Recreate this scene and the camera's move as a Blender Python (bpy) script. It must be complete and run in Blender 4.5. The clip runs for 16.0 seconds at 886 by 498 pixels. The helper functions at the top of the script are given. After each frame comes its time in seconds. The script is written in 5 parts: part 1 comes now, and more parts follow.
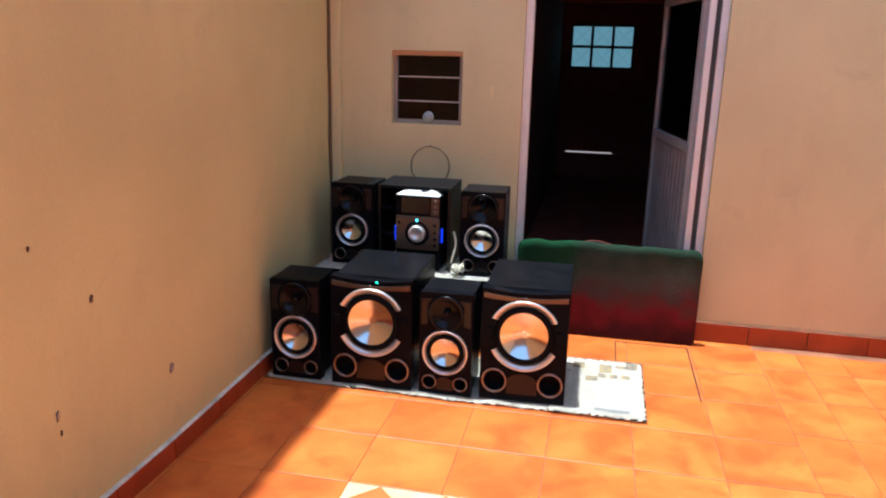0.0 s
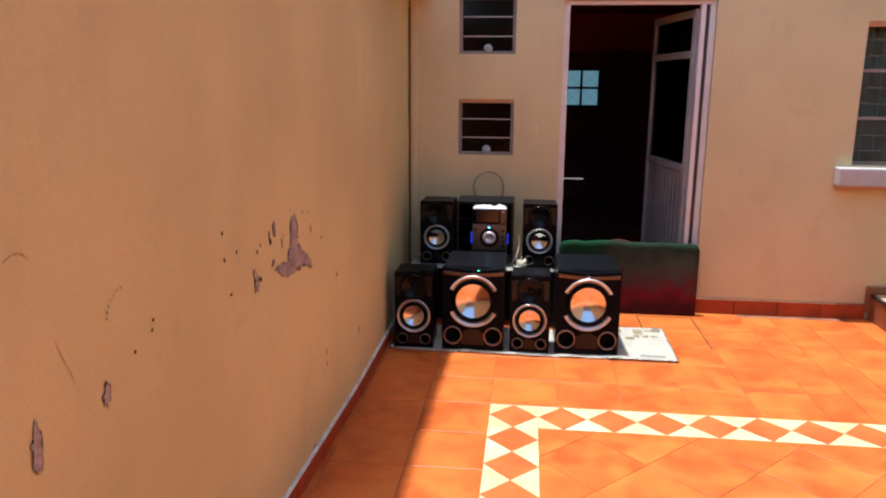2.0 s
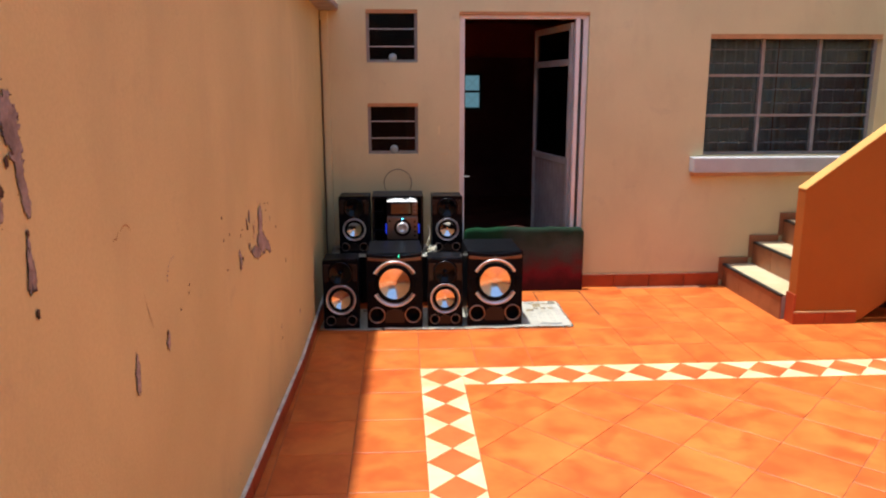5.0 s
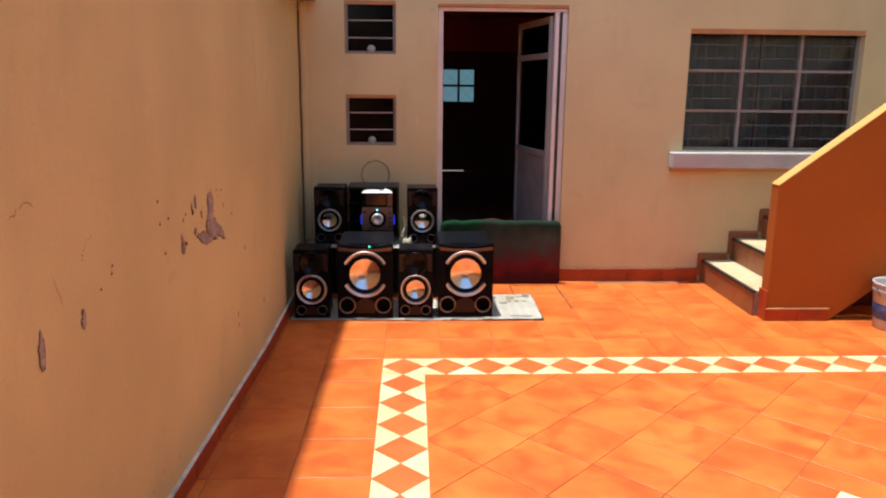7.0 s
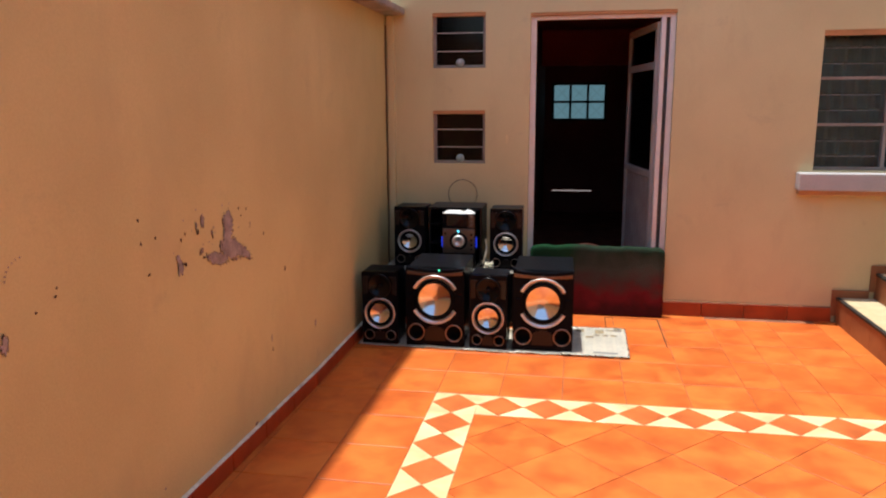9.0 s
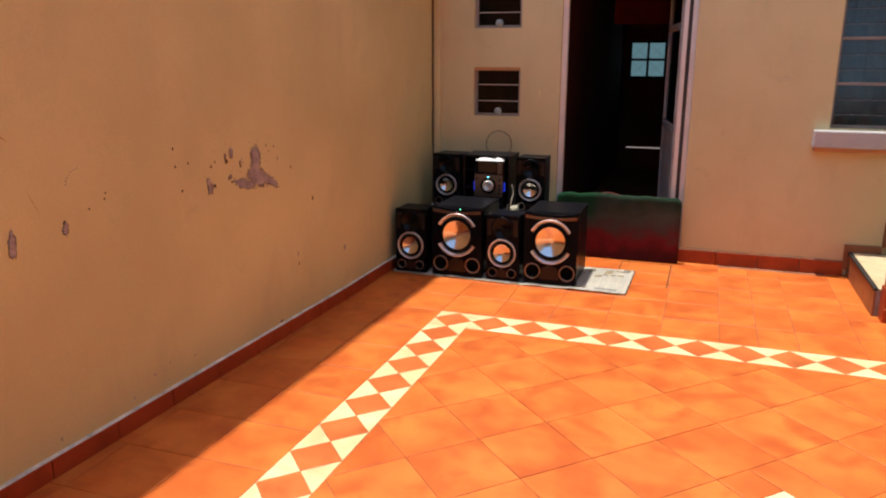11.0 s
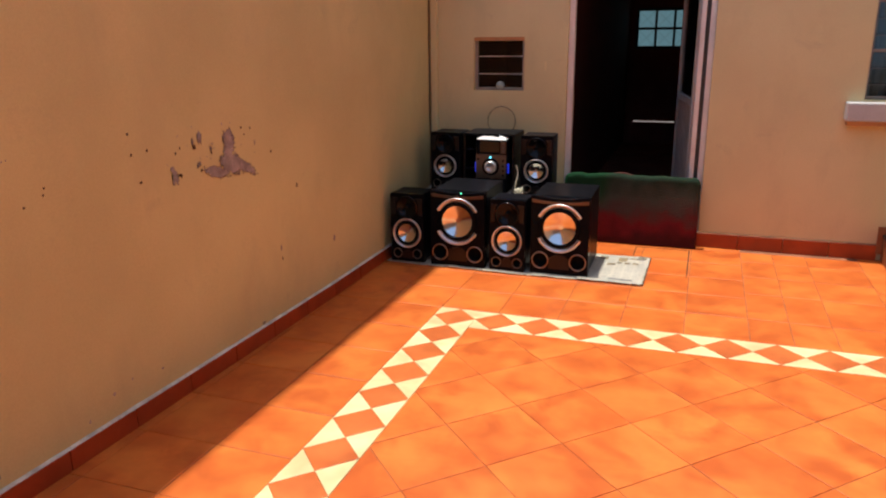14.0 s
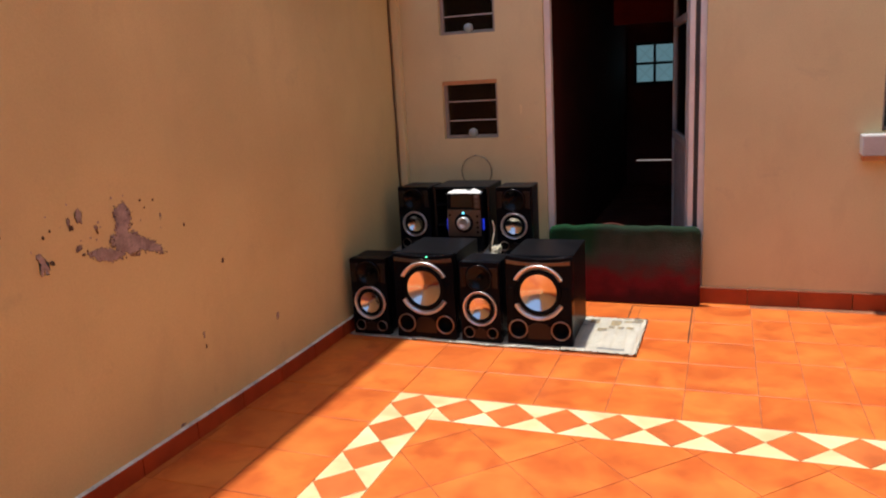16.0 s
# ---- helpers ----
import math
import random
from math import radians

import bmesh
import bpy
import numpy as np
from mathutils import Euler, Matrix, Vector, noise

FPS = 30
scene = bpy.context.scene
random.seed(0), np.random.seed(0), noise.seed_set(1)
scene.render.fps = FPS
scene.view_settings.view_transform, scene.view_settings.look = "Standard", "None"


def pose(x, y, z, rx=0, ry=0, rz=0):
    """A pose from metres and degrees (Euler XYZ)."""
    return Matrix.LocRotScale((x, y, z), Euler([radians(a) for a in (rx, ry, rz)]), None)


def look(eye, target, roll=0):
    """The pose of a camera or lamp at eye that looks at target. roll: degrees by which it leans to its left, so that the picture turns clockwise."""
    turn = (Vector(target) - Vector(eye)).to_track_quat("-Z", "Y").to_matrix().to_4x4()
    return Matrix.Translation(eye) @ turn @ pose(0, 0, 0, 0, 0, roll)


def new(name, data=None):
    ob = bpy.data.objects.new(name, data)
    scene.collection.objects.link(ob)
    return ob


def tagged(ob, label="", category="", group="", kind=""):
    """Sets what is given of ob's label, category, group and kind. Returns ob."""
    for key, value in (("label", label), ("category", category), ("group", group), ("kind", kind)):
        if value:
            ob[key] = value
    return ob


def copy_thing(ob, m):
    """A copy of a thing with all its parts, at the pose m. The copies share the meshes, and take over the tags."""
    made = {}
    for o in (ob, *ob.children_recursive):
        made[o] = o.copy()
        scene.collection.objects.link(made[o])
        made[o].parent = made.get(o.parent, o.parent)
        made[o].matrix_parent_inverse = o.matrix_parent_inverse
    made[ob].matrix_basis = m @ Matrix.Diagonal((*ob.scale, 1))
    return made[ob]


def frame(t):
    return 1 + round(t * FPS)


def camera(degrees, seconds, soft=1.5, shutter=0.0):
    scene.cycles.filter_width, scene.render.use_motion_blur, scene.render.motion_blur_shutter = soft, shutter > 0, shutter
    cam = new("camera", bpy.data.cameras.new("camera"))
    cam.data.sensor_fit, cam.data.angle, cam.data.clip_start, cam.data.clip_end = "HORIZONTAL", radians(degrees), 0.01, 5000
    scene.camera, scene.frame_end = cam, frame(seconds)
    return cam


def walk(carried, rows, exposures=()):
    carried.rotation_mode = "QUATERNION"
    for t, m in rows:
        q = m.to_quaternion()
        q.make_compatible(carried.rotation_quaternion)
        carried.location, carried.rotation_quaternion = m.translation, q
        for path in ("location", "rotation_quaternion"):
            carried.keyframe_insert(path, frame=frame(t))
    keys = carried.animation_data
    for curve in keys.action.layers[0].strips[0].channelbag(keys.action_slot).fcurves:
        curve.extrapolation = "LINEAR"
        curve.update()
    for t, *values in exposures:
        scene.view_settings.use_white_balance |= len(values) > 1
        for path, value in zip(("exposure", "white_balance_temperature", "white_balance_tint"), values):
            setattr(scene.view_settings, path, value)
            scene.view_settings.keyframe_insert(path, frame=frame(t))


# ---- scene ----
cam = camera(61.35, 16.0, 2.1)

PATH = [
    (0, (1.453, 0.946, 1.520), (1.065, 2.838, 1.000), 1.35),
    (0.5, (1.246, 0.550, 1.515), (0.910, 2.439, 0.952), 1.39),
    (1, (1.143, 0.208, 1.492), (0.760, 2.073, 0.880), 0.29),
    (1.5, (0.921, -0.111, 1.561), (0.621, 1.796, 1.037), -1.10),
    (2, (0.811, -0.370, 1.599), (0.594, 1.571, 1.170), 0.44),
    (2.5, (0.829, -0.588, 1.611), (0.608, 1.350, 1.169), 0.61),
    (3, (0.737, -0.733, 1.624), (0.630, 1.232, 1.266), 0.28),
    (3.5, (0.582, -0.827, 1.592), (0.615, 1.124, 1.152), -1.35),
    (4, (0.560, -0.930, 1.621), (0.624, 1.022, 1.193), -0.67),
    (6.5, (0.608, -0.941, 1.591), (0.753, 1.010, 1.174), -0.32),
    (7, (0.830, -0.964, 1.583), (0.913, 0.987, 1.154), 0.54),
    (7.5, (1.021, -0.903, 1.563), (1.144, 1.044, 1.125), 2.13),
    (8, (1.169, -0.750, 1.583), (1.237, 1.212, 1.200), 2.63),
    (8.5, (1.273, -0.601, 1.589), (1.190, 1.364, 1.225), -0.88),
    (8.7, (1.317, -0.561, 1.561), (1.083, 1.390, 1.191), -0.54),
    (10.8, (2.030, -1.049, 1.534), (1.461, 0.819, 1.102), 0.17),
    (11, (2.169, -1.068, 1.555), (1.528, 0.762, 1.066), 0.10),
    (11.5, (2.219, -1.089, 1.555), (1.636, 0.764, 1.080), -1.83),
    (12, (2.223, -1.018, 1.559), (1.714, 0.866, 1.121), -0.67),
    (12.5, (2.137, -0.872, 1.553), (1.789, 1.056, 1.153), -0.04),
    (13, (2.068, -0.777, 1.535), (1.665, 1.121, 1.049), -1.10),
    (13.5, (2.035, -0.756, 1.550), (1.556, 1.109, 1.009), 0.65),
    (14, (2.025, -0.643, 1.532), (1.389, 1.171, 0.978), -0.57),
    (14.5, (2.012, -0.447, 1.516), (1.298, 1.358, 1.035), -0.39),
    (15, (1.985, -0.274, 1.530), (1.319, 1.554, 1.069), -0.34),
    (15.5, (1.868, -0.096, 1.489), (1.354, 1.776, 1.006), -1.24),
    (16, (2.153, 0.033, 1.520), (1.455, 1.854, 1.078), -3.31),
]
walk(cam, [(t, look(eye, target, roll)) for t, eye, target, roll in PATH],
     [(0.0, 1.06, 5400, 2), (1.5, 0.78, 5650, 6), (2.5, 0.76, 5700, 7), (4.0, 0.73, 5800, 7), (7.0, 0.66, 6000, 7), (8.5, 0.59, 6100, 8), (11.0, 0.52, 6400, 9), (12.5, 0.44, 6450, 9), (16.0, 0.46, 6300, 10)])

# ---- light ----
SUN_TAN = 0.135                       # sideways run of a shadow per metre of height, towards +x
sun_elev = math.atan(1 / SUN_TAN)
world = bpy.data.worlds.new("sky")
scene.world = world
world.use_nodes = True
wn = world.node_tree
sky = wn.nodes.new("ShaderNodeTexSky")
sky.sky_type, sky.sun_disc = "NISHITA", False
sky.sun_elevation, sky.sun_rotation = sun_elev, radians(270)
sky.air_density, sky.dust_density = 1.0, 1.5
wn.nodes["Background"].inputs[1].default_value = 0.15
wn.links.new(sky.outputs[0], wn.nodes["Background"].inputs[0])
sun_data = bpy.data.lights.new("sun", "SUN")
sun_data.energy, sun_data.angle, sun_data.color = 3.8, radians(1.6), (1.0, 0.95, 0.86)
sun = new("sun", sun_data)
sun.matrix_world = look((-SUN_TAN * 10, 0.04, 10), (0, 0, 0))


# ---- materials ----
def mat(name, base, rough=0.6, metal=0.0, var=0.12, scale=3.0, fine=40.0, bump=0.05, second=None, spec=0.5, rand=0.0, coat=0.0,
        emit=None, emit_strength=0.0):
    """Procedural surface: base colour varied by a broad and a fine noise, with a fine relief."""
    m = bpy.data.materials.new(name)
    m.use_nodes = True
    t = m.node_tree
    b = t.nodes["Principled BSDF"]
    b.inputs["Roughness"].default_value, b.inputs["Metallic"].default_value = rough, metal
    b.inputs["Specular IOR Level"].default_value = spec
    b.inputs["Coat Weight"].default_value = coat
    big, small = t.nodes.new("ShaderNodeTexNoise"), t.nodes.new("ShaderNodeTexNoise")
    big.inputs["Scale"].default_value, big.inputs["Detail"].default_value = scale, 6
    small.inputs["Scale"].default_value, small.inputs["Detail"].default_value = fine, 4
    geo = t.nodes.new("ShaderNodeNewGeometry")
    for n in (big, small):
        t.links.new(geo.outputs["Position"], n.inputs["Vector"])
    mix = t.nodes.new("ShaderNodeMix")
    mix.data_type = "RGBA"
    second = second or tuple(c * (1 - 2 * var) for c in base)
    mix.inputs[6].default_value, mix.inputs[7].default_value = (*base, 1), (*second, 1)
    ramp = t.nodes.new("ShaderNodeMapRange")
    ramp.inputs[1].default_value, ramp.inputs[2].default_value = 0.35, 0.68
    t.links.new(big.outputs["Fac"], ramp.inputs[0])
    t.links.new(ramp.outputs[0], mix.inputs[0])
    hsv = t.nodes.new("ShaderNodeHueSaturation")
    grain = t.nodes.new("ShaderNodeMapRange")
    grain.inputs[1].default_value, grain.inputs[2].default_value = 0.3, 0.7
    grain.inputs[3].default_value, grain.inputs[4].default_value = 1 - var * 0.6, 1 + var * 0.6
    t.links.new(small.outputs["Fac"], grain.inputs[0])
    t.links.new(mix.outputs[2], hsv.inputs["Color"])
    value = grain.outputs[0]
    if rand:
        info = t.nodes.new("ShaderNodeObjectInfo")
        rr = t.nodes.new("ShaderNodeMapRange")
        rr.inputs[3].default_value, rr.inputs[4].default_value = 1 - rand, 1 + rand
        t.links.new(info.outputs["Random"], rr.inputs[0])
        mul = t.nodes.new("ShaderNodeMath")
        mul.operation = "MULTIPLY"
        t.links.new(value, mul.inputs[0])
        t.links.new(rr.outputs[0], mul.inputs[1])
        value = mul.outputs[0]
    t.links.new(value, hsv.inputs["Value"])
    t.links.new(hsv.outputs["Color"], b.inputs["Base Color"])
    if bump:
        bp = t.nodes.new("ShaderNodeBump")
        bp.inputs["Strength"].default_value, bp.inputs["Distance"].default_value = bump, 0.01
        t.links.new(small.outputs["Fac"], bp.inputs["Height"])
        t.links.new(bp.outputs[0], b.inputs["Normal"])
    if emit:
        b.inputs["Emission Color"].default_value = (*emit, 1)
        b.inputs["Emission Strength"].default_value = emit_strength
    return m


def tile_mat(name, base, deep, rough, rand):
    """Fired clay tile: mottled glaze, cloudy darker zones, a slightly different tone for each tile."""
    m = mat(name, base, rough, 0, 0.10, 3.2, 26, 0.02, deep, 0.4, rand)
    t = m.node_tree
    b = t.nodes["Principled BSDF"]
    src = b.inputs["Base Color"].links[0].from_socket
    geo = t.nodes.new("ShaderNodeNewGeometry")
    n = t.nodes.new("ShaderNodeTexNoise")
    n.inputs["Scale"].default_value, n.inputs["Detail"].default_value, n.inputs["Distortion"].default_value = 5.0, 3, 0.6
    r = t.nodes.new("ShaderNodeMapRange")
    r.inputs[1].default_value, r.inputs[2].default_value, r.inputs[4].default_value = 0.42, 0.68, 1.0
    mx = t.nodes.new("ShaderNodeMix")
    mx.data_type = "RGBA"
    mx.inputs[7].default_value = (*(c * 0.82 for c in deep), 1)
    info = t.nodes.new("ShaderNodeObjectInfo")
    off = t.nodes.new("ShaderNodeVectorMath")
    off.operation = "MULTIPLY_ADD"
    off.inputs[1].default_value = (37.0, 23.0, 11.0)
    t.links.new(info.outputs["Random"], off.inputs[0])
    t.links.new(geo.outputs["Position"], off.inputs[2])
    t.links.new(off.outputs[0], n.inputs["Vector"])
    t.links.new(n.outputs["Fac"], r.inputs[0])
    t.links.new(r.outputs[0], mx.inputs[0])
    t.links.new(src, mx.inputs[6])
    # paler, yellower cloud where the glaze is thin, different in every tile
    n2 = t.nodes.new("ShaderNodeTexNoise")
    n2.inputs["Scale"].default_value, n2.inputs["Detail"].default_value = 3.4, 2
    t.links.new(off.outputs[0], n2.inputs["Vector"])
    r2 = t.nodes.new("ShaderNodeMapRange")
    r2.inputs[1].default_value, r2.inputs[2].default_value, r2.inputs[4].default_value = 0.48, 0.72, 0.75
    t.links.new(n2.outputs["Fac"], r2.inputs[0])
    pale = t.nodes.new("ShaderNodeMix")
    pale.data_type = "RGBA"
    pale.inputs[7].default_value = (min(1, base[0] * 1.04), min(1, base[1] * 1.15), base[2] * 1.25, 1)
    t.links.new(r2.outputs[0], pale.inputs[0])
    t.links.new(mx.outputs[2], pale.inputs[6])
    t.links.new(pale.outputs[2], b.inputs["Base Color"])
    return m


def painted_wall(name, base, stain, scuff=0.5):
    """Matt wall paint with broad tone shifts, vertical water streaks and small scuffs."""
    m = mat(name, base, 0.85, 0, 0.06, 1.1, 120, 0.12, tuple(c * 0.84 for c in base), 0.25)
    t = m.node_tree
    b = t.nodes["Principled BSDF"]
    src = b.inputs["Base Color"].links[0].from_socket
    tc = t.nodes.new("ShaderNodeTexCoord")
    mp = t.nodes.new("ShaderNodeMapping")
    mp.inputs["Scale"].default_value = (3.2, 3.2, 1.4)
    n = t.nodes.new("ShaderNodeTexNoise")
    n.inputs["Scale"].default_value, n.inputs["Detail"].default_value, n.inputs["Roughness"].default_value = 1.3, 8, 0.65
    r = t.nodes.new("ShaderNodeMapRange")
    r.inputs[1].default_value, r.inputs[2].default_value, r.inputs[4].default_value = 0.52, 0.82, scuff
    mx = t.nodes.new("ShaderNodeMix")
    mx.data_type = "RGBA"
    mx.inputs[7].default_value = (*stain, 1)
    t.links.new(tc.outputs["Object"], mp.inputs[0])
    t.links.new(mp.outputs[0], n.inputs["Vector"])
    t.links.new(n.outputs["Fac"], r.inputs[0])
    t.links.new(r.outputs[0], mx.inputs[0])
    t.links.new(src, mx.inputs[6])
    # small grey-brown smudges and rubbed spots
    n2, r2, mx2 = t.nodes.new("ShaderNodeTexNoise"), t.nodes.new("ShaderNodeMapRange"), t.nodes.new("ShaderNodeMix")
    n2.inputs["Scale"].default_value, n2.inputs["Detail"].default_value, n2.inputs["Roughness"].default_value = 3.6, 7, 0.72
    n2.inputs["Distortion"].default_value = 0.5
    r2.inputs[1].default_value, r2.inputs[2].default_value, r2.inputs[4].default_value = 0.60, 0.80, 0.75 * scuff
    mx2.data_type = "RGBA"
    mx2.inputs[7].default_value = (stain[0] * 0.72, stain[1] * 0.74, stain[2] * 0.9, 1)
    t.links.new(tc.outputs["Object"], n2.inputs["Vector"])
    t.links.new(n2.outputs["Fac"], r2.inputs[0])
    t.links.new(r2.outputs[0], mx2.inputs[0])
    t.links.new(mx.outputs[2], mx2.inputs[6])
    t.links.new(mx2.outputs[2], b.inputs["Base Color"])
    return m


def glass_mat(name, tint, rough=0.03, gloss=0.8):
    """Thin pane: see-through with a reflection that grows at grazing angles."""
    m = bpy.data.materials.new(name)
    m.use_nodes = True
    t = m.node_tree
    t.nodes.remove(t.nodes["Principled BSDF"])
    out = t.nodes["Material Output"]
    tr, gl, mx, fr = (t.nodes.new("ShaderNodeBsdf" + k) if k in ("Transparent", "Glossy") else t.nodes.new("Shader" + k)
                      for k in ("Transparent", "Glossy", "NodeMixShader", "NodeFresnel"))
    tr.inputs[0].default_value = (*tint, 1)
    gl.inputs["Roughness"].default_value = rough
    gl.inputs["Color"].default_value = (gloss, gloss, gloss, 1)
    fr.inputs[0].default_value = 1.5
    t.links.new(fr.outputs[0], mx.inputs[0])
    t.links.new(tr.outputs[0], mx.inputs[1])
    t.links.new(gl.outputs[0], mx.inputs[2])
    t.links.new(mx.outputs[0], out.inputs[0])
    return m


M_LEFT = painted_wall("ochre wall paint", (0.66, 0.555, 0.275), (0.49, 0.41, 0.225), 0.55)
M_BACK = painted_wall("cream wall paint", (0.67, 0.57, 0.32), (0.51, 0.42, 0.24), 0.6)
M_PLAIN = painted_wall("yard wall paint", (0.48, 0.36, 0.21), (0.38, 0.28, 0.16), 0.4)
# Darker tone for the unseen south wall, to dim what the panes reflect.
M_SOUTH = painted_wall("darkened yard wall paint", (0.34, 0.27, 0.18), (0.27, 0.21, 0.14), 0.4)
M_PLASTER = mat("bare grey plaster", (0.40, 0.33, 0.31), 0.95, 0, 0.25, 14, 90, 0.5)
M_CRUST = mat("dark broken paint edge", (0.12, 0.07, 0.045), 0.95, 0, 0.3, 30, 120, 0.4)
M_TILE = tile_mat("terracotta tile", (0.64, 0.165, 0.026), (0.53, 0.100, 0.014), 0.45, 0.10)
M_DIAMOND = tile_mat("deep terracotta tile", (0.58, 0.15, 0.035), (0.50, 0.11, 0.025), 0.42, 0.06)
M_CREAM = tile_mat("cream tile", (0.72, 0.60, 0.32), (0.65, 0.52, 0.26), 0.45, 0.05)
M_GROUT = mat("reddish mortar", (0.34, 0.13, 0.062), 0.95, 0, 0.2, 8, 120, 0.3)
M_SKIRT = tile_mat("dark red skirting tile", (0.42, 0.060, 0.013), (0.34, 0.045, 0.011), 0.4, 0.06)
M_LIME = mat("pale mortar line", (0.74, 0.69, 0.57), 0.95, 0, 0.2, 12, 80, 0.3)
M_BLACKGAP = mat("black open joint", (0.03, 0.015, 0.01), 0.9, 0, 0.1)
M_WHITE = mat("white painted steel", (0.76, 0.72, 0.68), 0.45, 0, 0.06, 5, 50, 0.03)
# Leaf and ribbed panel are set darker than the white frame.
M_LEAF = mat("warm grey leaf steel", (0.52, 0.47, 0.43), 0.5, 0, 0.1, 6, 60, 0.04)
M_RIBBED = mat("brown grey sheet steel", (0.36, 0.31, 0.28), 0.55, 0, 0.12, 6, 60, 0.05)
M_FRAME = mat("grey painted window steel", (0.31, 0.27, 0.24), 0.5, 0, 0.1, 9, 60, 0.05)
M_SILL = mat("chalky white sill paint", (0.50, 0.48, 0.47), 0.8, 0, 0.08, 6, 80, 0.1)
M_PANE = glass_mat("dusty louvre glass", (0.76, 0.80, 0.77), 0.10)
# Small panes: darker tint and weaker reflection than the wide window.
M_PANEDARK = glass_mat("dark louvre glass, low gloss", (0.35, 0.36, 0.37), 0.12, 0.45)
M_EDGE = mat("pale ground glass edge", (0.15, 0.17, 0.17), 0.5, 0, 0.05)
M_KNOB = mat("pale grey plastic knob", (0.36, 0.43, 0.43), 0.5, 0, 0.05)
M_CURTAIN = mat("grey green curtain cloth", (0.27, 0.36, 0.40), 0.9, 0, 0.15, 7, 90, 0.2)
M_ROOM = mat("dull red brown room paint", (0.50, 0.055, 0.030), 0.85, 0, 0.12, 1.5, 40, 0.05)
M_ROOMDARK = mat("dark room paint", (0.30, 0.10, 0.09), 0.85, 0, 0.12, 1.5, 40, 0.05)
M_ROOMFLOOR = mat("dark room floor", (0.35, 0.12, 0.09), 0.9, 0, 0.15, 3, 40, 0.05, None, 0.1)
M_BLOCK = mat("pale blue wired window glass", (0.35, 0.5, 0.52), 0.4, 0, 0.06, 8, 60, 0.1, emit=(0.26, 0.50, 0.58), emit_strength=0.25)
M_CROSS = mat("faint pressed cross in glass", (0.3, 0.45, 0.47), 0.4, 0, 0.06, 8, 60, 0.1, emit=(0.26, 0.46, 0.52), emit_strength=0.22)
M_PALESTRIP = mat("glowing pale strip", (0.7, 0.7, 0.7), 0.5, 0, 0.02, emit=(0.8, 0.7, 0.66), emit_strength=0.24)
M_BAR = mat("dark window bar", (0.06, 0.06, 0.055), 0.6, 0, 0.1)
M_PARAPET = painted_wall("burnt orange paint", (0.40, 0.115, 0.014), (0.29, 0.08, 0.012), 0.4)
M_PARAPET_LIT = mat("parapet top, sunlight painted in", (0.70, 0.36, 0.09), 0.8, 0, 0.08, 4, 80, 0.08)
M_TREAD = tile_mat("cream tread tile", (0.66, 0.52, 0.31), (0.57, 0.44, 0.25), 0.5, 0.05)
M_RISER = tile_mat("brown riser tile", (0.30, 0.115, 0.045), (0.24, 0.085, 0.035), 0.45, 0.08)
M_NOSE = mat("black rubber nosing", (0.02, 0.017, 0.015), 0.6, 0, 0.1)
M_CAB = mat("black vinyl cabinet", (0.009, 0.009, 0.011), 0.34, 0, 0.2, 12, 160, 0.05, None, 0.05)
M_GLOSS = mat("glossy black plastic", (0.006, 0.006, 0.008), 0.20, 0, 0.1, 20, 200, 0.0, None, 0.04)
M_RUBBER = mat("matt black rubber", (0.005, 0.005, 0.006), 0.6, 0, 0.1, 3, 40, 0.05, None, 0.06)
M_HORN = mat("black horn plastic", (0.004, 0.004, 0.006), 0.22, 0, 0.1, 20, 200, 0.0, None, 0.20)
M_CONE = mat("spun aluminium cone", (0.82, 0.79, 0.77), 0.15, 1.0, 0.06, 3, 220, 0.02)
M_RING = mat("satin silver ring", (0.82, 0.81, 0.81), 0.34, 0.7, 0.05, 8, 120, 0.0)
M_BRONZE = mat("dark bronze trim", (0.16, 0.115, 0.092), 0.28, 0.8, 0.08, 8, 120, 0.0)
M_RIM = mat("copper tinted port rim", (0.34, 0.25, 0.20), 0.3, 0.85, 0.05, 8, 120, 0.0)
M_TRIM = mat("smoky dark trim", (0.026, 0.020, 0.019), 0.30, 0.6, 0.08, 8, 120, 0.0)
M_SILVER = mat("brushed silver plastic", (0.22, 0.175, 0.145), 0.30, 0.8, 0.08, 8, 160, 0.02)
M_SCREEN = mat("dark display window", (0.01, 0.008, 0.008), 0.08, 0, 0.05, coat=0.4)
M_CYAN = mat("cyan indicator lamp", (0.1, 0.6, 0.8), 0.4, 0, 0.0, emit=(0.15, 0.75, 1.0), emit_strength=2.5)
M_BLUE = mat("blue indicator lamp", (0.02, 0.05, 0.6), 0.4, 0, 0.0, emit=(0.02, 0.05, 0.9), emit_strength=0.35)
M_GREEN = mat("green indicator lamp", (0.1, 0.6, 0.3), 0.4, 0, 0.0, emit=(0.1, 1.0, 0.45), emit_strength=2.0)
M_PAPER = mat("newsprint", (0.76, 0.71, 0.60), 0.9, 0, 0.06, 6, 90, 0.1)
M_INK = mat("grey print", (0.30, 0.29, 0.27), 0.9, 0, 0.2, 40, 200, 0.0)
M_INKPALE = mat("pale grey print columns", (0.60, 0.57, 0.50), 0.9, 0, 0.12, 60, 300, 0.0)
M_PHOTO = mat("printed photograph", (0.40, 0.30, 0.15), 0.85, 0, 0.3, 34, 200, 0.0, (0.10, 0.10, 0.11))
M_CLOTH = mat("white crumpled cloth", (0.80, 0.79, 0.77), 0.9, 0, 0.05, 20, 200, 0.2)
M_CABLE = mat("cream cable", (0.72, 0.66, 0.50), 0.6, 0, 0.05)
